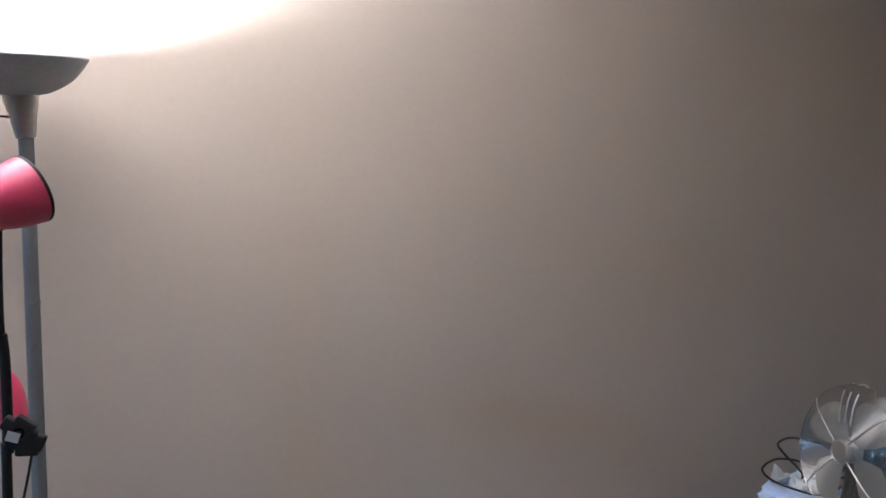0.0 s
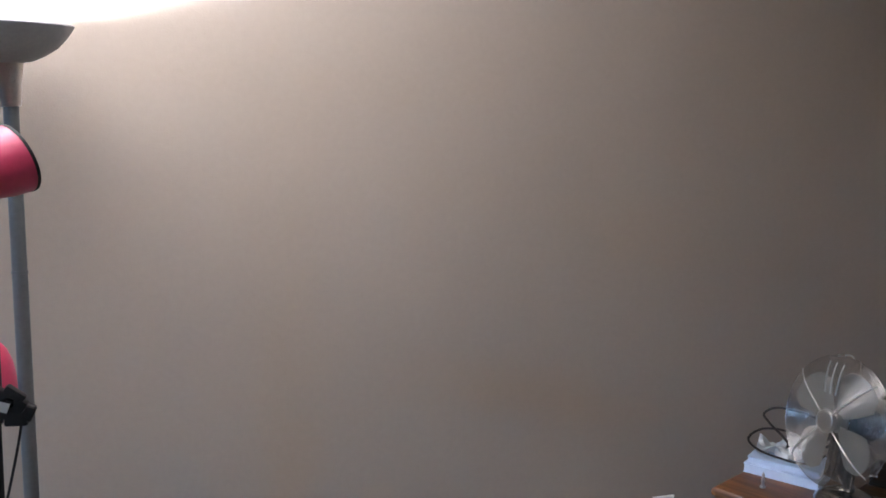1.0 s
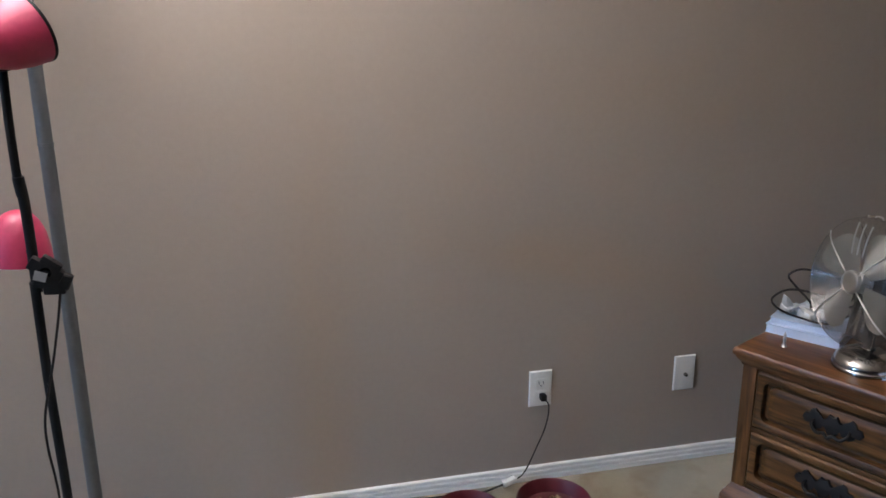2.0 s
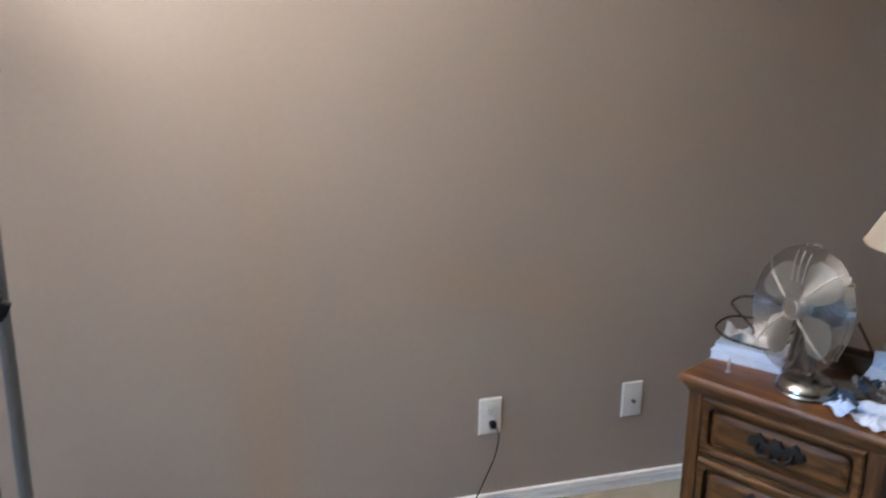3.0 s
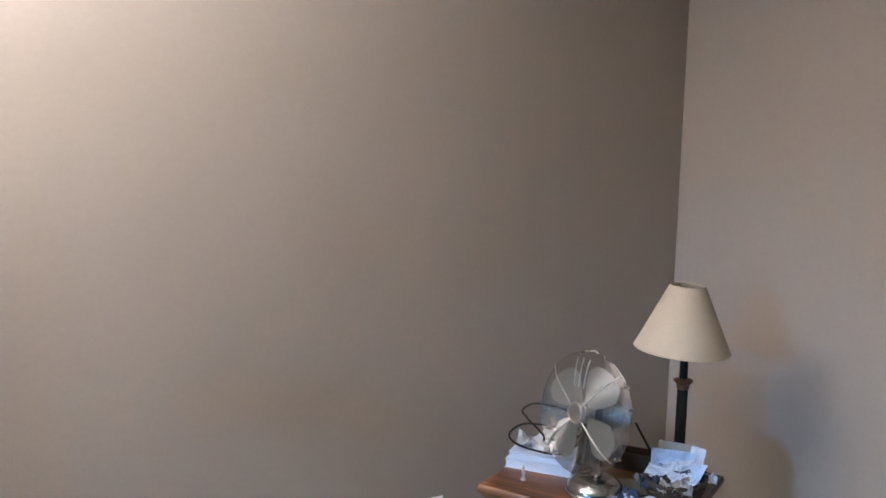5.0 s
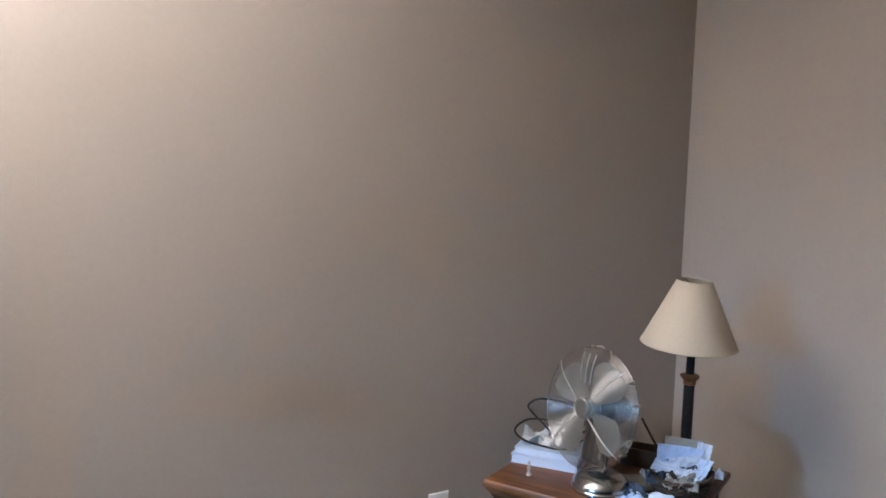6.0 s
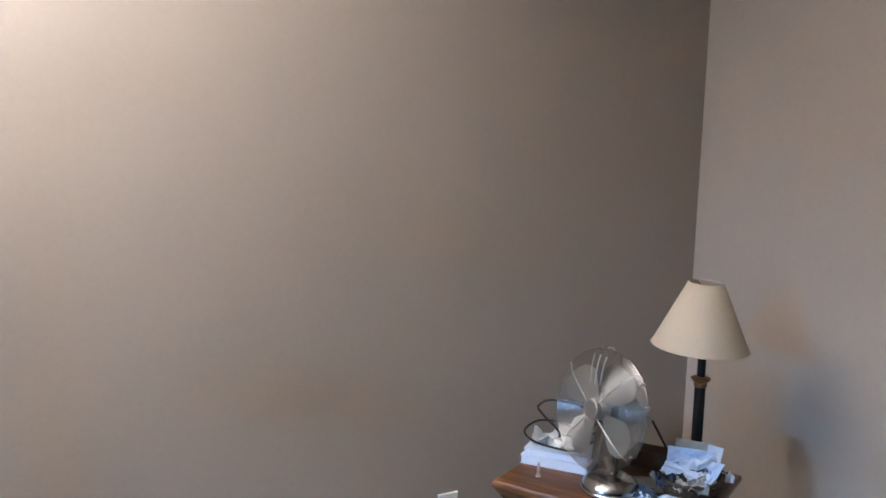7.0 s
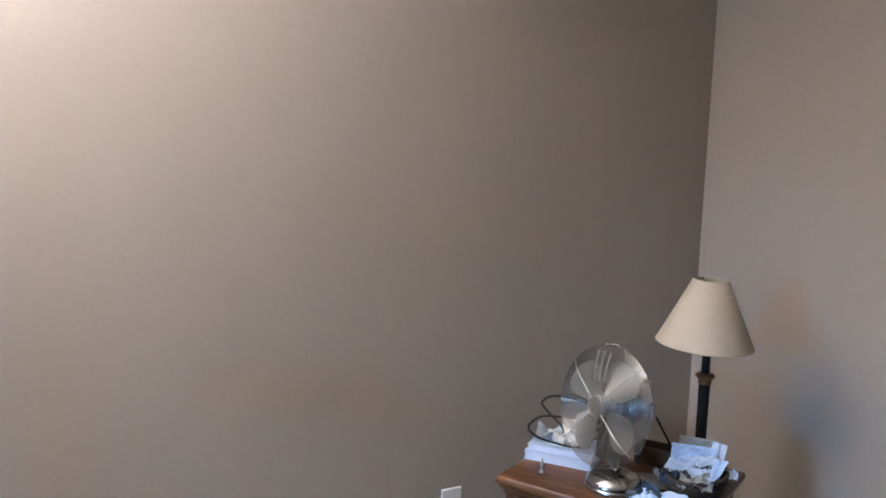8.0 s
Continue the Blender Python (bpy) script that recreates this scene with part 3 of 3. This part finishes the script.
# ---- papers, books and small things on the nightstand ----
def make_book(u, v, z, w, d, h, turn, label, cover=BOOKCOVER):
    t = thing("book", on_stand(u, v, z, turn), label, "book", "stack of white books")
    part("cover", box(-w / 2, w / 2, -d / 2, d / 2, 0, 0.0022, 0.0006, 1), cover, t)
    part("cover", box(-w / 2, w / 2, -d / 2, d / 2, h - 0.0022, h, 0.0006, 1), cover, t)
    part("spine", box(-w / 2, w / 2, d / 2 - 0.003, d / 2, 0.0022, h - 0.0022), cover, t)
    part("page_block", box(-w / 2 + 0.003, w / 2 - 0.003, -d / 2 + 0.002, d / 2 - 0.003, 0.0022, h - 0.0022), PAPER, t, "white page block")
    return t


def crumple(seed, amp, freq=3.0):
    off = Vector((seed * 3.7, seed * 1.3, seed * 2.1))

    def f(s, t):
        p = Vector((s * freq, t * freq, 0)) + off
        q = abs(noise.noise(p)) + 0.5 * abs(noise.noise(p * 2.3))
        return amp * q
    return f


def make_paper(name, u, v, z, w, d, turn, amp, mat, label, category="paper", rx=0.0, ry=0.0, seed=1, print_mat=None, group="papers in the basket", freq=3.0):
    t = thing(name, on_stand(u, v, z, turn) @ pose(0, 0, 0, rx, ry, 0), label, category, group)
    part("sheet", sheet_bm(w, d, 14, 14, crumple(seed, amp, freq), 0.0007), mat, t, smooth=False)
    if print_mat is not None:
        f = crumple(seed, amp, freq)
        part("printed_band", sheet_bm(w * 0.6, d * 0.22, 10, 4, lambda s, q: f(0.2 + 0.6 * s, 0.35 + 0.22 * q) + 0.0006, 0.0005), print_mat, t, "printed band", smooth=False)
    return t


make_book(0.092, 0.246, NS_H, 0.200, 0.150, 0.026, 8, "thick white paperback lying on the nightstand")
make_book(0.090, 0.254, NS_H + 0.026, 0.190, 0.142, 0.018, 10, "white paperback on top of another")
make_paper("folded_cloth", 0.072, 0.262, NS_H + 0.044, 0.140, 0.100, 18, 0.052, CLOTH, "crumpled pale cloth on the books", "cloth", seed=5, group="on the books")


def make_cable_coil():
    t = thing("cable", on_stand(0.056, 0.25, NS_H + 0.060), "coiled black power cable lying on the books", "cable")
    part("lead", tube(smooth_path([(0.135, -0.010, 0.020), (0.10, -0.052, -0.002), (0.04, -0.070, 0.0), (-0.03, -0.060, 0.003), (-0.078, -0.020, 0.012), (-0.062, 0.030, 0.032), (0.0, 0.040, 0.040), (0.06, 0.020, 0.038),
                                   (0.10, 0.0, 0.036), (0.120, 0.045, 0.060), (0.06, 0.075, 0.088), (-0.035, 0.070, 0.092), (-0.070, 0.050, 0.072), (-0.045, 0.030, 0.056), (0.00, 0.012, 0.036), (0.045, -0.012, 0.022), (0.09, 0.004, 0.026), (0.145, 0.030, 0.040)], 8), 0.0033, 8), CORD, t)
    part("adapter", box(0.020, 0.085, 0.014, 0.052, -0.004, 0.034, 0.004, 2, pose(0, 0, 0, 0, 0, 20)), CORD, t, "small black plug block")
    return t


make_cable_coil()


def make_white_plug():
    t = thing("charger", on_stand(0.085, 0.225, NS_H + 0.045, -30), "small grey-white charger plug among the cables", "charger")
    part("body", box(-0.03, 0.03, -0.011, 0.011, 0, 0.022, 0.005, 2), PLASTIC, t)
    part("prong", box(0.030, 0.045, -0.007, -0.005, 0.008, 0.014), CHROME, t)
    part("prong", box(0.030, 0.045, 0.005, 0.007, 0.008, 0.014), CHROME, t)


make_white_plug()
fig = part("figurine", lathe([(0, 0), (0.0075, 0), (0.008, 0.003), (0.005, 0.006), (0.0035, 0.012), (0.0048, 0.018), (0.0050, 0.024), (0.0028, 0.028), (0.0040, 0.032), (0.0036, 0.036), (0.0015, 0.040), (0, 0.044)], 20), PEWTER)
fig.matrix_world = on_stand(0.092, 0.098)
tagged(fig, "tiny pewter figurine on the nightstand's front edge", "figurine")


def make_basket():
    """A low oval dish of woven cane full of slips."""
    t = thing("basket", on_stand(0.478, 0.235, NS_H), "low dark woven basket holding crumpled papers", "basket")
    bm = bmesh.new()
    sx, sy = 0.076, 0.100
    for k in range(9):
        z = 0.004 + 0.0058 * k
        g = 0.82 + 0.18 * math.sin(min(1.0, k / 7) * math.pi / 2)
        pts = []
        for i in range(72):
            a = 2 * math.pi * i / 72
            w = 1 + 0.022 * (1 if (i // 3 + k) % 2 else -1)
            pts.append((sx * g * w * math.cos(a), sy * g * w * math.sin(a), z))
        add_tube(bm, pts, 0.0032, 5, True)
    part("weave", bm, WICKER, t)
    bm = bmesh.new()
    vs = [bm.verts.new((sx * 0.84 * math.cos(2 * math.pi * i / 32), sy * 0.84 * math.sin(2 * math.pi * i / 32), z)) for z in (0.0, 0.005) for i in range(32)]
    bm.faces.new(vs[:32][::-1])
    bm.faces.new(vs[32:])
    for i in range(32):
        bm.faces.new((vs[i], vs[(i + 1) % 32], vs[32 + (i + 1) % 32], vs[32 + i]))
    part("bottom", bm, WICKER, t)
    part("rim", tube([(sx * 1.03 * math.cos(2 * math.pi * i / 48), sy * 1.03 * math.sin(2 * math.pi * i / 48), 0.056 + 0.0015 * math.sin(9 * i)) for i in range(48)], 0.005, 7, True), WICKER, t)
    return t


make_basket()
make_paper("card", 0.462, 0.296, NS_H + 0.072, 0.105, 0.105, 6, 0.006, CARD, "grey card standing at the back of the basket", "card", rx=74, seed=6)
make_paper("envelope", 0.462, 0.262, NS_H + 0.060, 0.120, 0.105, 12, 0.012, PAPER_BLUE, "pale blue-white envelope standing in the basket", "envelope", rx=66, seed=2, print_mat=PAPER_TEAL)
make_paper("envelope", 0.515, 0.285, NS_H + 0.070, 0.040, 0.110, 4, 0.010, PAPER, "narrow white envelope standing in the basket", "envelope", rx=70, ry=6, seed=21, print_mat=PAPER_BLUE)
make_paper("receipt", 0.452, 0.205, NS_H + 0.054, 0.095, 0.050, -4, 0.016, PAPER, "crumpled white receipt in the basket", "receipt", rx=50, ry=8, seed=3)
make_paper("leaflet", 0.492, 0.235, NS_H + 0.060, 0.085, 0.070, 26, 0.022, PAPER, "white printed leaflet in the basket", "leaflet", rx=50, ry=-10, seed=7, print_mat=PAPER_TEAL)
make_paper("receipt", 0.528, 0.222, NS_H + 0.056, 0.042, 0.105, -30, 0.016, PAPER_BLUE, "folded white receipt over the basket rim", "receipt", rx=34, ry=-14, seed=4, print_mat=CARD)
make_paper("wrapper", 0.475, 0.195, NS_H + 0.036, 0.110, 0.080, 5, 0.030, CARD, "crumpled grey wrapper in the basket", "wrapper", rx=8, seed=9, print_mat=PAPER)
make_paper("wrapper", 0.452, 0.172, NS_H + 0.040, 0.060, 0.050, 40, 0.030, SLOT, "black crumpled wrapper in the basket", "wrapper", rx=12, seed=15)
make_paper("wrapper", 0.505, 0.178, NS_H + 0.040, 0.055, 0.050, -20, 0.030, SILVERY, "silvery crumpled foil wrapper in the basket", "wrapper", rx=14, seed=17)
make_paper("wrapper", 0.430, 0.160, NS_H + 0.044, 0.050, 0.045, 25, 0.028, PAPER_TEAL, "dark blue crumpled wrapper on the basket rim", "wrapper", rx=18, seed=23)
make_paper("receipt", 0.470, 0.150, NS_H + 0.046, 0.050, 0.035, -35, 0.024, CARD, "grey crumpled slip on the basket rim", "receipt", rx=25, seed=24)
make_paper("wrapper", 0.520, 0.155, NS_H + 0.046, 0.050, 0.040, 12, 0.026, SILVERY, "silvery crumpled foil wrapper on the basket rim", "wrapper", rx=20, seed=25)
make_paper("receipt", 0.408, 0.180, NS_H + 0.040, 0.040, 0.045, 50, 0.022, CARD, "crumpled grey slip against the basket", "receipt", rx=20, seed=26)
make_paper("receipt", 0.562, 0.275, NS_H + 0.048, 0.032, 0.032, 10, 0.022, PAPER, "small white scrap over the basket rim", "receipt", rx=24, seed=11)
make_paper("envelope", 0.392, 0.098, NS_H + 0.001, 0.098, 0.072, -38, 0.034, PAPER_BLUE, "torn blue-white envelope on the nightstand", "envelope", rx=10, seed=12, print_mat=PAPER_TEAL, group="papers on the nightstand", freq=1.5)
make_paper("wrapper", 0.402, 0.122, NS_H + 0.004, 0.070, 0.040, -30, 0.040, PAPER_TEAL, "dark blue crumpled wrapper behind the torn envelope", "wrapper", rx=20, seed=31, group="papers on the nightstand", freq=1.8)
make_paper("receipt", 0.474, 0.082, NS_H + 0.001, 0.112, 0.098, -18, 0.042, PAPER, "crumpled white paper on the nightstand", "paper", rx=8, seed=13, group="papers on the nightstand", freq=1.6, print_mat=PAPER_BLUE)
make_paper("notepad", 0.362, 0.225, NS_H + 0.001, 0.080, 0.110, 30, 0.003, CARD, "flat grey card lying beside the fan", "card", seed=14, group="papers on the nightstand")


def make_box():
    t = thing("storage_box", on_stand(0.325, 0.372, NS_H, 4), "small open dark brown wooden box", "box")
    w, d, h, k = 0.115, 0.070, 0.052, 0.006
    part("side", box(-w / 2, w / 2, -d / 2, -d / 2 + k, 0.006, h, 0.001, 1), DARKBOX, t)
    part("side", box(-w / 2, w / 2, d / 2 - k, d / 2, 0.006, h, 0.001, 1), DARKBOX, t)
    part("side", box(-w / 2, -w / 2 + k, -d / 2 + k, d / 2 - k, 0.006, h, 0.001, 1), DARKBOX, t)
    part("side", box(w / 2 - k, w / 2, -d / 2 + k, d / 2 - k, 0.006, h, 0.001, 1), DARKBOX, t)
    part("bottom", box(-w / 2, w / 2, -d / 2, d / 2, 0, 0.006), DARKBOX, t)


make_box()
tagged(part("pen", tube([NS @ Vector(p) for p in ((0.414, 0.346, 0.507), (0.364, 0.362, 0.572), (0.314, 0.378, 0.637))], 0.0034, 8), CORD), "thin black pen leaning from the box", "pen")


# ---- wall plates and cord ----
def make_plate(name, x, z, label, category):
    t = thing(name, pose(x, 0, z), label, category)
    bm = bmesh.new()
    w, h = 0.035, 0.057
    loops = []
    for o, y in ((0, 0), (0, -0.002), (0.0025, -0.0055), (0.005, -0.006)):
        loops.append([bm.verts.new(c) for c in ((-w + o, y, -h + o), (w - o, y, -h + o), (w - o, y, h - o), (-w + o, y, h - o))])
    for a, b in zip(loops, loops[1:]):
        for k in range(4):
            n = (k + 1) % 4
            bm.faces.new((a[k], a[n], b[n], b[k]))
    bm.faces.new(loops[-1])
    bm.faces.new(loops[0][::-1])
    bmesh.ops.recalc_face_normals(bm, faces=bm.faces[:])
    part("plate", bm, PLASTIC, t)
    return t


PLATE_Z = 0.301
o1 = make_plate("wall_outlet", 0.035, PLATE_Z, "white duplex wall outlet with a plug in it", "outlet")
for dz in (0.0195, -0.0195):
    face = part("receptacle", box(-0.0165, 0.0165, -0.0085, -0.006, dz - 0.014, dz + 0.014, 0.001, 1), PLASTIC, o1)
    if dz > 0:
        for dx in (-0.0065, 0.0065):
            part("slot", box(dx - 0.001, dx + 0.001, -0.0088, -0.0083, dz - 0.003, dz + 0.006), SLOT, face, smooth=False)
        part("slot", box(-0.0022, 0.0022, -0.0088, -0.0083, dz - 0.0105, dz - 0.0065), SLOT, face, smooth=False)
part("screw", lathe([(0, 0), (0.003, 0), (0.003, 0.001), (0, 0.0014)], 12, pose(0, -0.006, 0, 90, 0, 0)), PLASTIC, o1)
o2 = make_plate("coax_plate", 0.501, PLATE_Z - 0.002, "white wall plate with a single cable socket", "wall plate")
part("socket", lathe([(0.0055, 0), (0.0055, 0.003), (0.0042, 0.003), (0.0042, 0.011), (0.002, 0.011), (0, 0.009)], 16, pose(0.001, -0.006, -0.004, 90, 0, 0)), CHROME, o2, "metal coaxial socket")
for dz in (0.041, -0.041):
    part("screw", lathe([(0, 0), (0.003, 0), (0.003, 0.001), (0, 0.0014)], 12, pose(0, -0.006, dz, 90, 0, 0)), PLASTIC, o2)

cord = thing("power_cord", pose(0.039, -0.0085, 0.279), "black power cord plugged into the wall outlet", "cord")
part("plug", box(-0.010, 0.008, -0.024, 0.0, -0.008, 0.011, 0.004, 2), CORD, cord)
part("lead", tube(smooth_path([(0.002, -0.024, -0.002), (0.010, -0.030, -0.016), (0.011, -0.026, -0.055), (0.002, -0.020, -0.105), (-0.014, -0.016, -0.150), (-0.034, -0.014, -0.200), (-0.050, -0.018, -0.228),
                               (-0.066, -0.024, -0.243), (-0.080, -0.026, -0.250)], 8), 0.0020, 8), CORD, cord)
part("connector", box(-0.022, 0.022, -0.009, 0.009, 0.0, 0.016, 0.004, 2, pose(-0.104, -0.030, -0.2610, 0, -12, 10)), PLASTIC, cord, "white plastic connector block")
part("lead", tube(smooth_path([(-0.126, -0.034, -0.258), (-0.20, -0.036, -0.2745), (-0.30, -0.026, -0.2755), (-0.45, -0.022, -0.2755), (-0.75, -0.020, -0.2755), (-1.0, -0.05, -0.2755)], 8), 0.0032, 8), CORD, cord)


# ---- bowls on the carpet ----
def make_bowl(x, y, r, seed):
    t = thing("pet_bowl", pose(x, y, 0), "dark red plastic pet bowl on the carpet", "bowl", "bowls by the wall")
    part("shell", lathe([(0, 0.004), (r * 0.86, 0.004), (r * 0.90, 0.0), (r * 0.97, 0.004), (r * 1.0, 0.050), (r * 0.985, 0.058), (r * 0.955, 0.060), (r * 0.925, 0.056), (r * 0.85, 0.020), (r * 0.70, 0.012), (0, 0.011)], 56), MAROON, t)
    bm = bmesh.new()
    rng = random.Random(seed)
    for _ in range(90):
        a, q = rng.random() * 2 * math.pi, r * 0.62 * math.sqrt(rng.random())
        out = bmesh.ops.create_icosphere(bm, subdivisions=1, radius=0.006)["verts"]
        m = pose(q * math.cos(a), q * math.sin(a), 0.016 + rng.random() * 0.010, rng.random() * 180, rng.random() * 180, 0) @ Matrix.Diagonal((1.1, 0.9, 0.65, 1))
        bmesh.ops.transform(bm, matrix=m, verts=out)
    food = part("kibble", bm, KIBBLE, t, "brown dry kibble")
    tagged(food, kind="stuff")
    return t


make_bowl(-0.233, -0.192, 0.097, 4)
make_bowl(0.012, -0.198, 0.106, 5)


# ---- torchiere ----
CUP_LEAN = Matrix.Translation((0, 0, 1.456)) @ pose(0, 0, 0, 0, -5, 0) @ Matrix.Translation((0, 0, -1.46))
BOWL_LEAN = Matrix.Translation((-0.014, 0, 1.545)) @ pose(0, 0, 0, 3.5, 0, 0) @ Matrix.Translation((0, 0, -1.55))


def make_torchiere():
    t = thing("torchiere_lamp", Matrix.Translation(TORCH), "grey torchiere floor lamp switched on beside the wall", "floor lamp")
    part("base", lathe([(0, 0), (0.125, 0), (0.128, 0.006), (0.125, 0.016), (0.09, 0.024), (0.03, 0.032), (0.022, 0.045), (0, 0.046)], 48), GREYMETAL, t)
    part("lower_pole", lathe([(0.0156, 0.04), (0.0156, 0.60), (0, 0.60)], 28), GREYMETAL, t)
    part("middle_pole", lathe([(0.0154, 0.60), (0.0154, 1.112), (0, 1.112)], 28), GREYMETAL, t)
    part("joint", lathe([(0.0154, 1.110), (0.0164, 1.111), (0.0164, 1.116), (0.016, 1.117), (0, 1.117)], 28), GREYMETAL, t)
    part("upper_pole", lathe([(0.0151, 1.116), (0.0151, 1.466), (0, 1.466)], 28), GREYMETAL, t)
    cup = part("cup", lathe([(0.0160, 1.460), (0.0195, 1.461), (0.0205, 1.468), (0.0245, 1.492), (0.0255, 1.497), (0.0250, 1.503), (0.0268, 1.509), (0.0315, 1.528), (0.0345, 1.545), (0.0350, 1.552), (0, 1.552)], 36, CUP_LEAN), NICKEL, t, "satin metal cup below the bowl")
    knob = part("switch_stem", tube([(-0.025, -0.016, 1.499), (-0.080, -0.022, 1.500)], 0.0022, 8), BRONZE, cup)
    part("switch_knob", lathe([(0, -0.004), (0.005, -0.003), (0.006, 0), (0.005, 0.003), (0, 0.004)], 16, pose(-0.029, -0.019, 1.499)), CHROME, knob)
    R = 0.1405
    out = [(0.034, 1.549), (0.058, 1.553), (0.080, 1.563), (0.106, 1.580), (0.124, 1.600), (0.136, 1.617), (R, 1.6255), (R - 0.001, 1.628)]
    inn = [(R - 0.003, 1.6255), (0.132, 1.616), (0.120, 1.600), (0.102, 1.582), (0.078, 1.567), (0.056, 1.5575), (0.0, 1.556)]
    part("bowl", lathe([(0.0, 1.550)] + out, 72, BOWL_LEAN), BOWLGREY, t, "shallow grey bowl shade")
    part("reflector", lathe([(R - 0.0012, 1.6278)] + inn, 72, BOWL_LEAN), REFLECTOR, t, "white inner reflector")
    part("socket", lathe([(0.012, 1.556), (0.012, 1.572), (0, 1.573)], 16, BOWL_LEAN), PLASTIC, t)
    return t


make_torchiere()


# ---- black floor lamp with red shades ----
def make_red_lamp():
    px, py = -1.1615, -0.50
    t = thing("reading_floor_lamp", pose(px, py, 0), "black floor lamp with two unlit red dome shades", "floor lamp")
    part("base", lathe([(0, 0), (0.11, 0), (0.112, 0.006), (0.11, 0.014), (0.05, 0.020), (0.014, 0.026), (0, 0.027)], 40), BLACK, t)
    part("pole", tube([(0.001, 0, 0.024), (-0.001, 0, 0.50), (-0.004, 0, 0.70), (-0.002, 0, 0.90)], 0.0092, 14), BLACK, t)
    part("upper_pole", tube(smooth_path([(0.001, 0, 0.88), (0.002, 0, 0.98), (0.001, 0.0, 1.06), (-0.004, 0, 1.10), (-0.004, 0, 1.20), (-0.001, 0, 1.30)], 5), lambda s: 0.0095 if s < 0.45 else 0.0078, 12), BLACK, t, "slightly bent black upper pole")
    part("coupling", tube([(0.000, 0, 1.065), (-0.003, 0, 1.10)], 0.0105, 12), BLACK, t)
    # dome shades: axis points out of the open mouth
    def head(cx, cy, cz, apex, r, depth, banded):
        prof = [(0, depth), (r * 0.20, depth * 0.985), (r * 0.42, depth * 0.92), (r * 0.62, depth * 0.79), (r * 0.80, depth * 0.58), (r * 0.93, depth * 0.30), (r, 0.0)]
        inner = [(r * 0.975, 0.0), (r * 0.90, depth * 0.29), (r * 0.77, depth * 0.56), (r * 0.59, depth * 0.76), (r * 0.40, depth * 0.88), (0, depth * 0.95)]
        mm = Matrix.Translation((cx, cy, cz)) @ apex.to_track_quat("Z", "Y").to_matrix().to_4x4()
        s = part("shade", lathe(prof, 48, mm), RED, t, "red enamel dome shade")
        part("lining", lathe([(r * 0.999, -0.0006)] + inner, 48, mm), REFLECTOR, s)
        if banded:
            part("rim_band", lathe([(r * 1.004, -0.001), (r * 1.008, 0.002), (r * 0.998, 0.005), (r * 0.985, 0.004)], 48, mm), BLACK, s, "dark rim band")
    head(0.056, 0.0, 1.360, Vector((-0.72, -0.58, -0.36)), 0.063, 0.108, True)
    part("joint", box(-0.012, 0.016, -0.026, 0.006, 1.288, 1.318, 0.005, 2), BLACK, t, "black swivel joint")
    head(-0.040, 0.075, 0.919, Vector((0.08, 0.05, 1.0)), 0.061, 0.103, False)
    part("arm", tube([(0, 0.004, 0.955), (-0.012, 0.03, 0.952), (-0.03, 0.062, 0.955)], 0.005, 10), BLACK, t)
    return t


make_red_lamp()


def make_clip():
    """A spring clip with an angular jaw and a pale sticker, gripping the black pole."""
    t = thing("spring_clip", pose(-1.1565, -0.50, 0.932), "black plastic spring clip gripping the lamp pole", "clip")
    part("jaw", box(-0.006, 0.058, -0.034, -0.012, -0.012, 0.012, 0.004, 2, pose(0, 0, 0.012, 0, 34, 0)), BLACK, t)
    part("jaw", box(-0.004, 0.052, -0.032, -0.012, -0.012, 0.010, 0.004, 2, pose(0.002, 0, -0.022, 0, 16, 0)), BLACK, t)
    part("grip", box(0.004, 0.044, -0.033, -0.013, 0.008, 0.030, 0.005, 2, pose(0, 0, 0.006, 0, 38, 0)), BLACK, t)
    part("grip", box(0.014, 0.054, -0.033, -0.013, -0.050, -0.020, 0.006, 2, pose(0, 0, 0, 0, 2, 0)), BLACK, t)
    part("spring", lathe([(0.006, -0.012), (0.010, -0.012), (0.010, 0.012), (0.006, 0.012)], 16, pose(0.022, -0.022, -0.006, 90, 0, 0)), CHROME, t)
    part("sticker", box(0.004, 0.026, -0.0358, -0.0345, -0.014, 0.004, 0.0, 1, pose(0, 0, -0.002, 0, 20, 0)), CARD, t, "pale worn sticker", smooth=False)
    part("jaw_tip", box(0.046, 0.068, -0.032, -0.014, -0.016, 0.014, 0.003, 1, pose(0, 0, -0.004, 0, 24, 0)), BLACK, t)
    part("lead", tube(smooth_path([(0.040, -0.022, -0.048), (0.030, -0.022, -0.10), (0.012, -0.024, -0.18), (0.000, -0.024, -0.225), (-0.019, -0.022, -0.30), (-0.023, -0.02, -0.37), (-0.017, -0.016, -0.50), (-0.020, -0.014, -0.90)], 6), 0.0025, 7), CORD, t, "thin black lead")
    return t


make_clip()
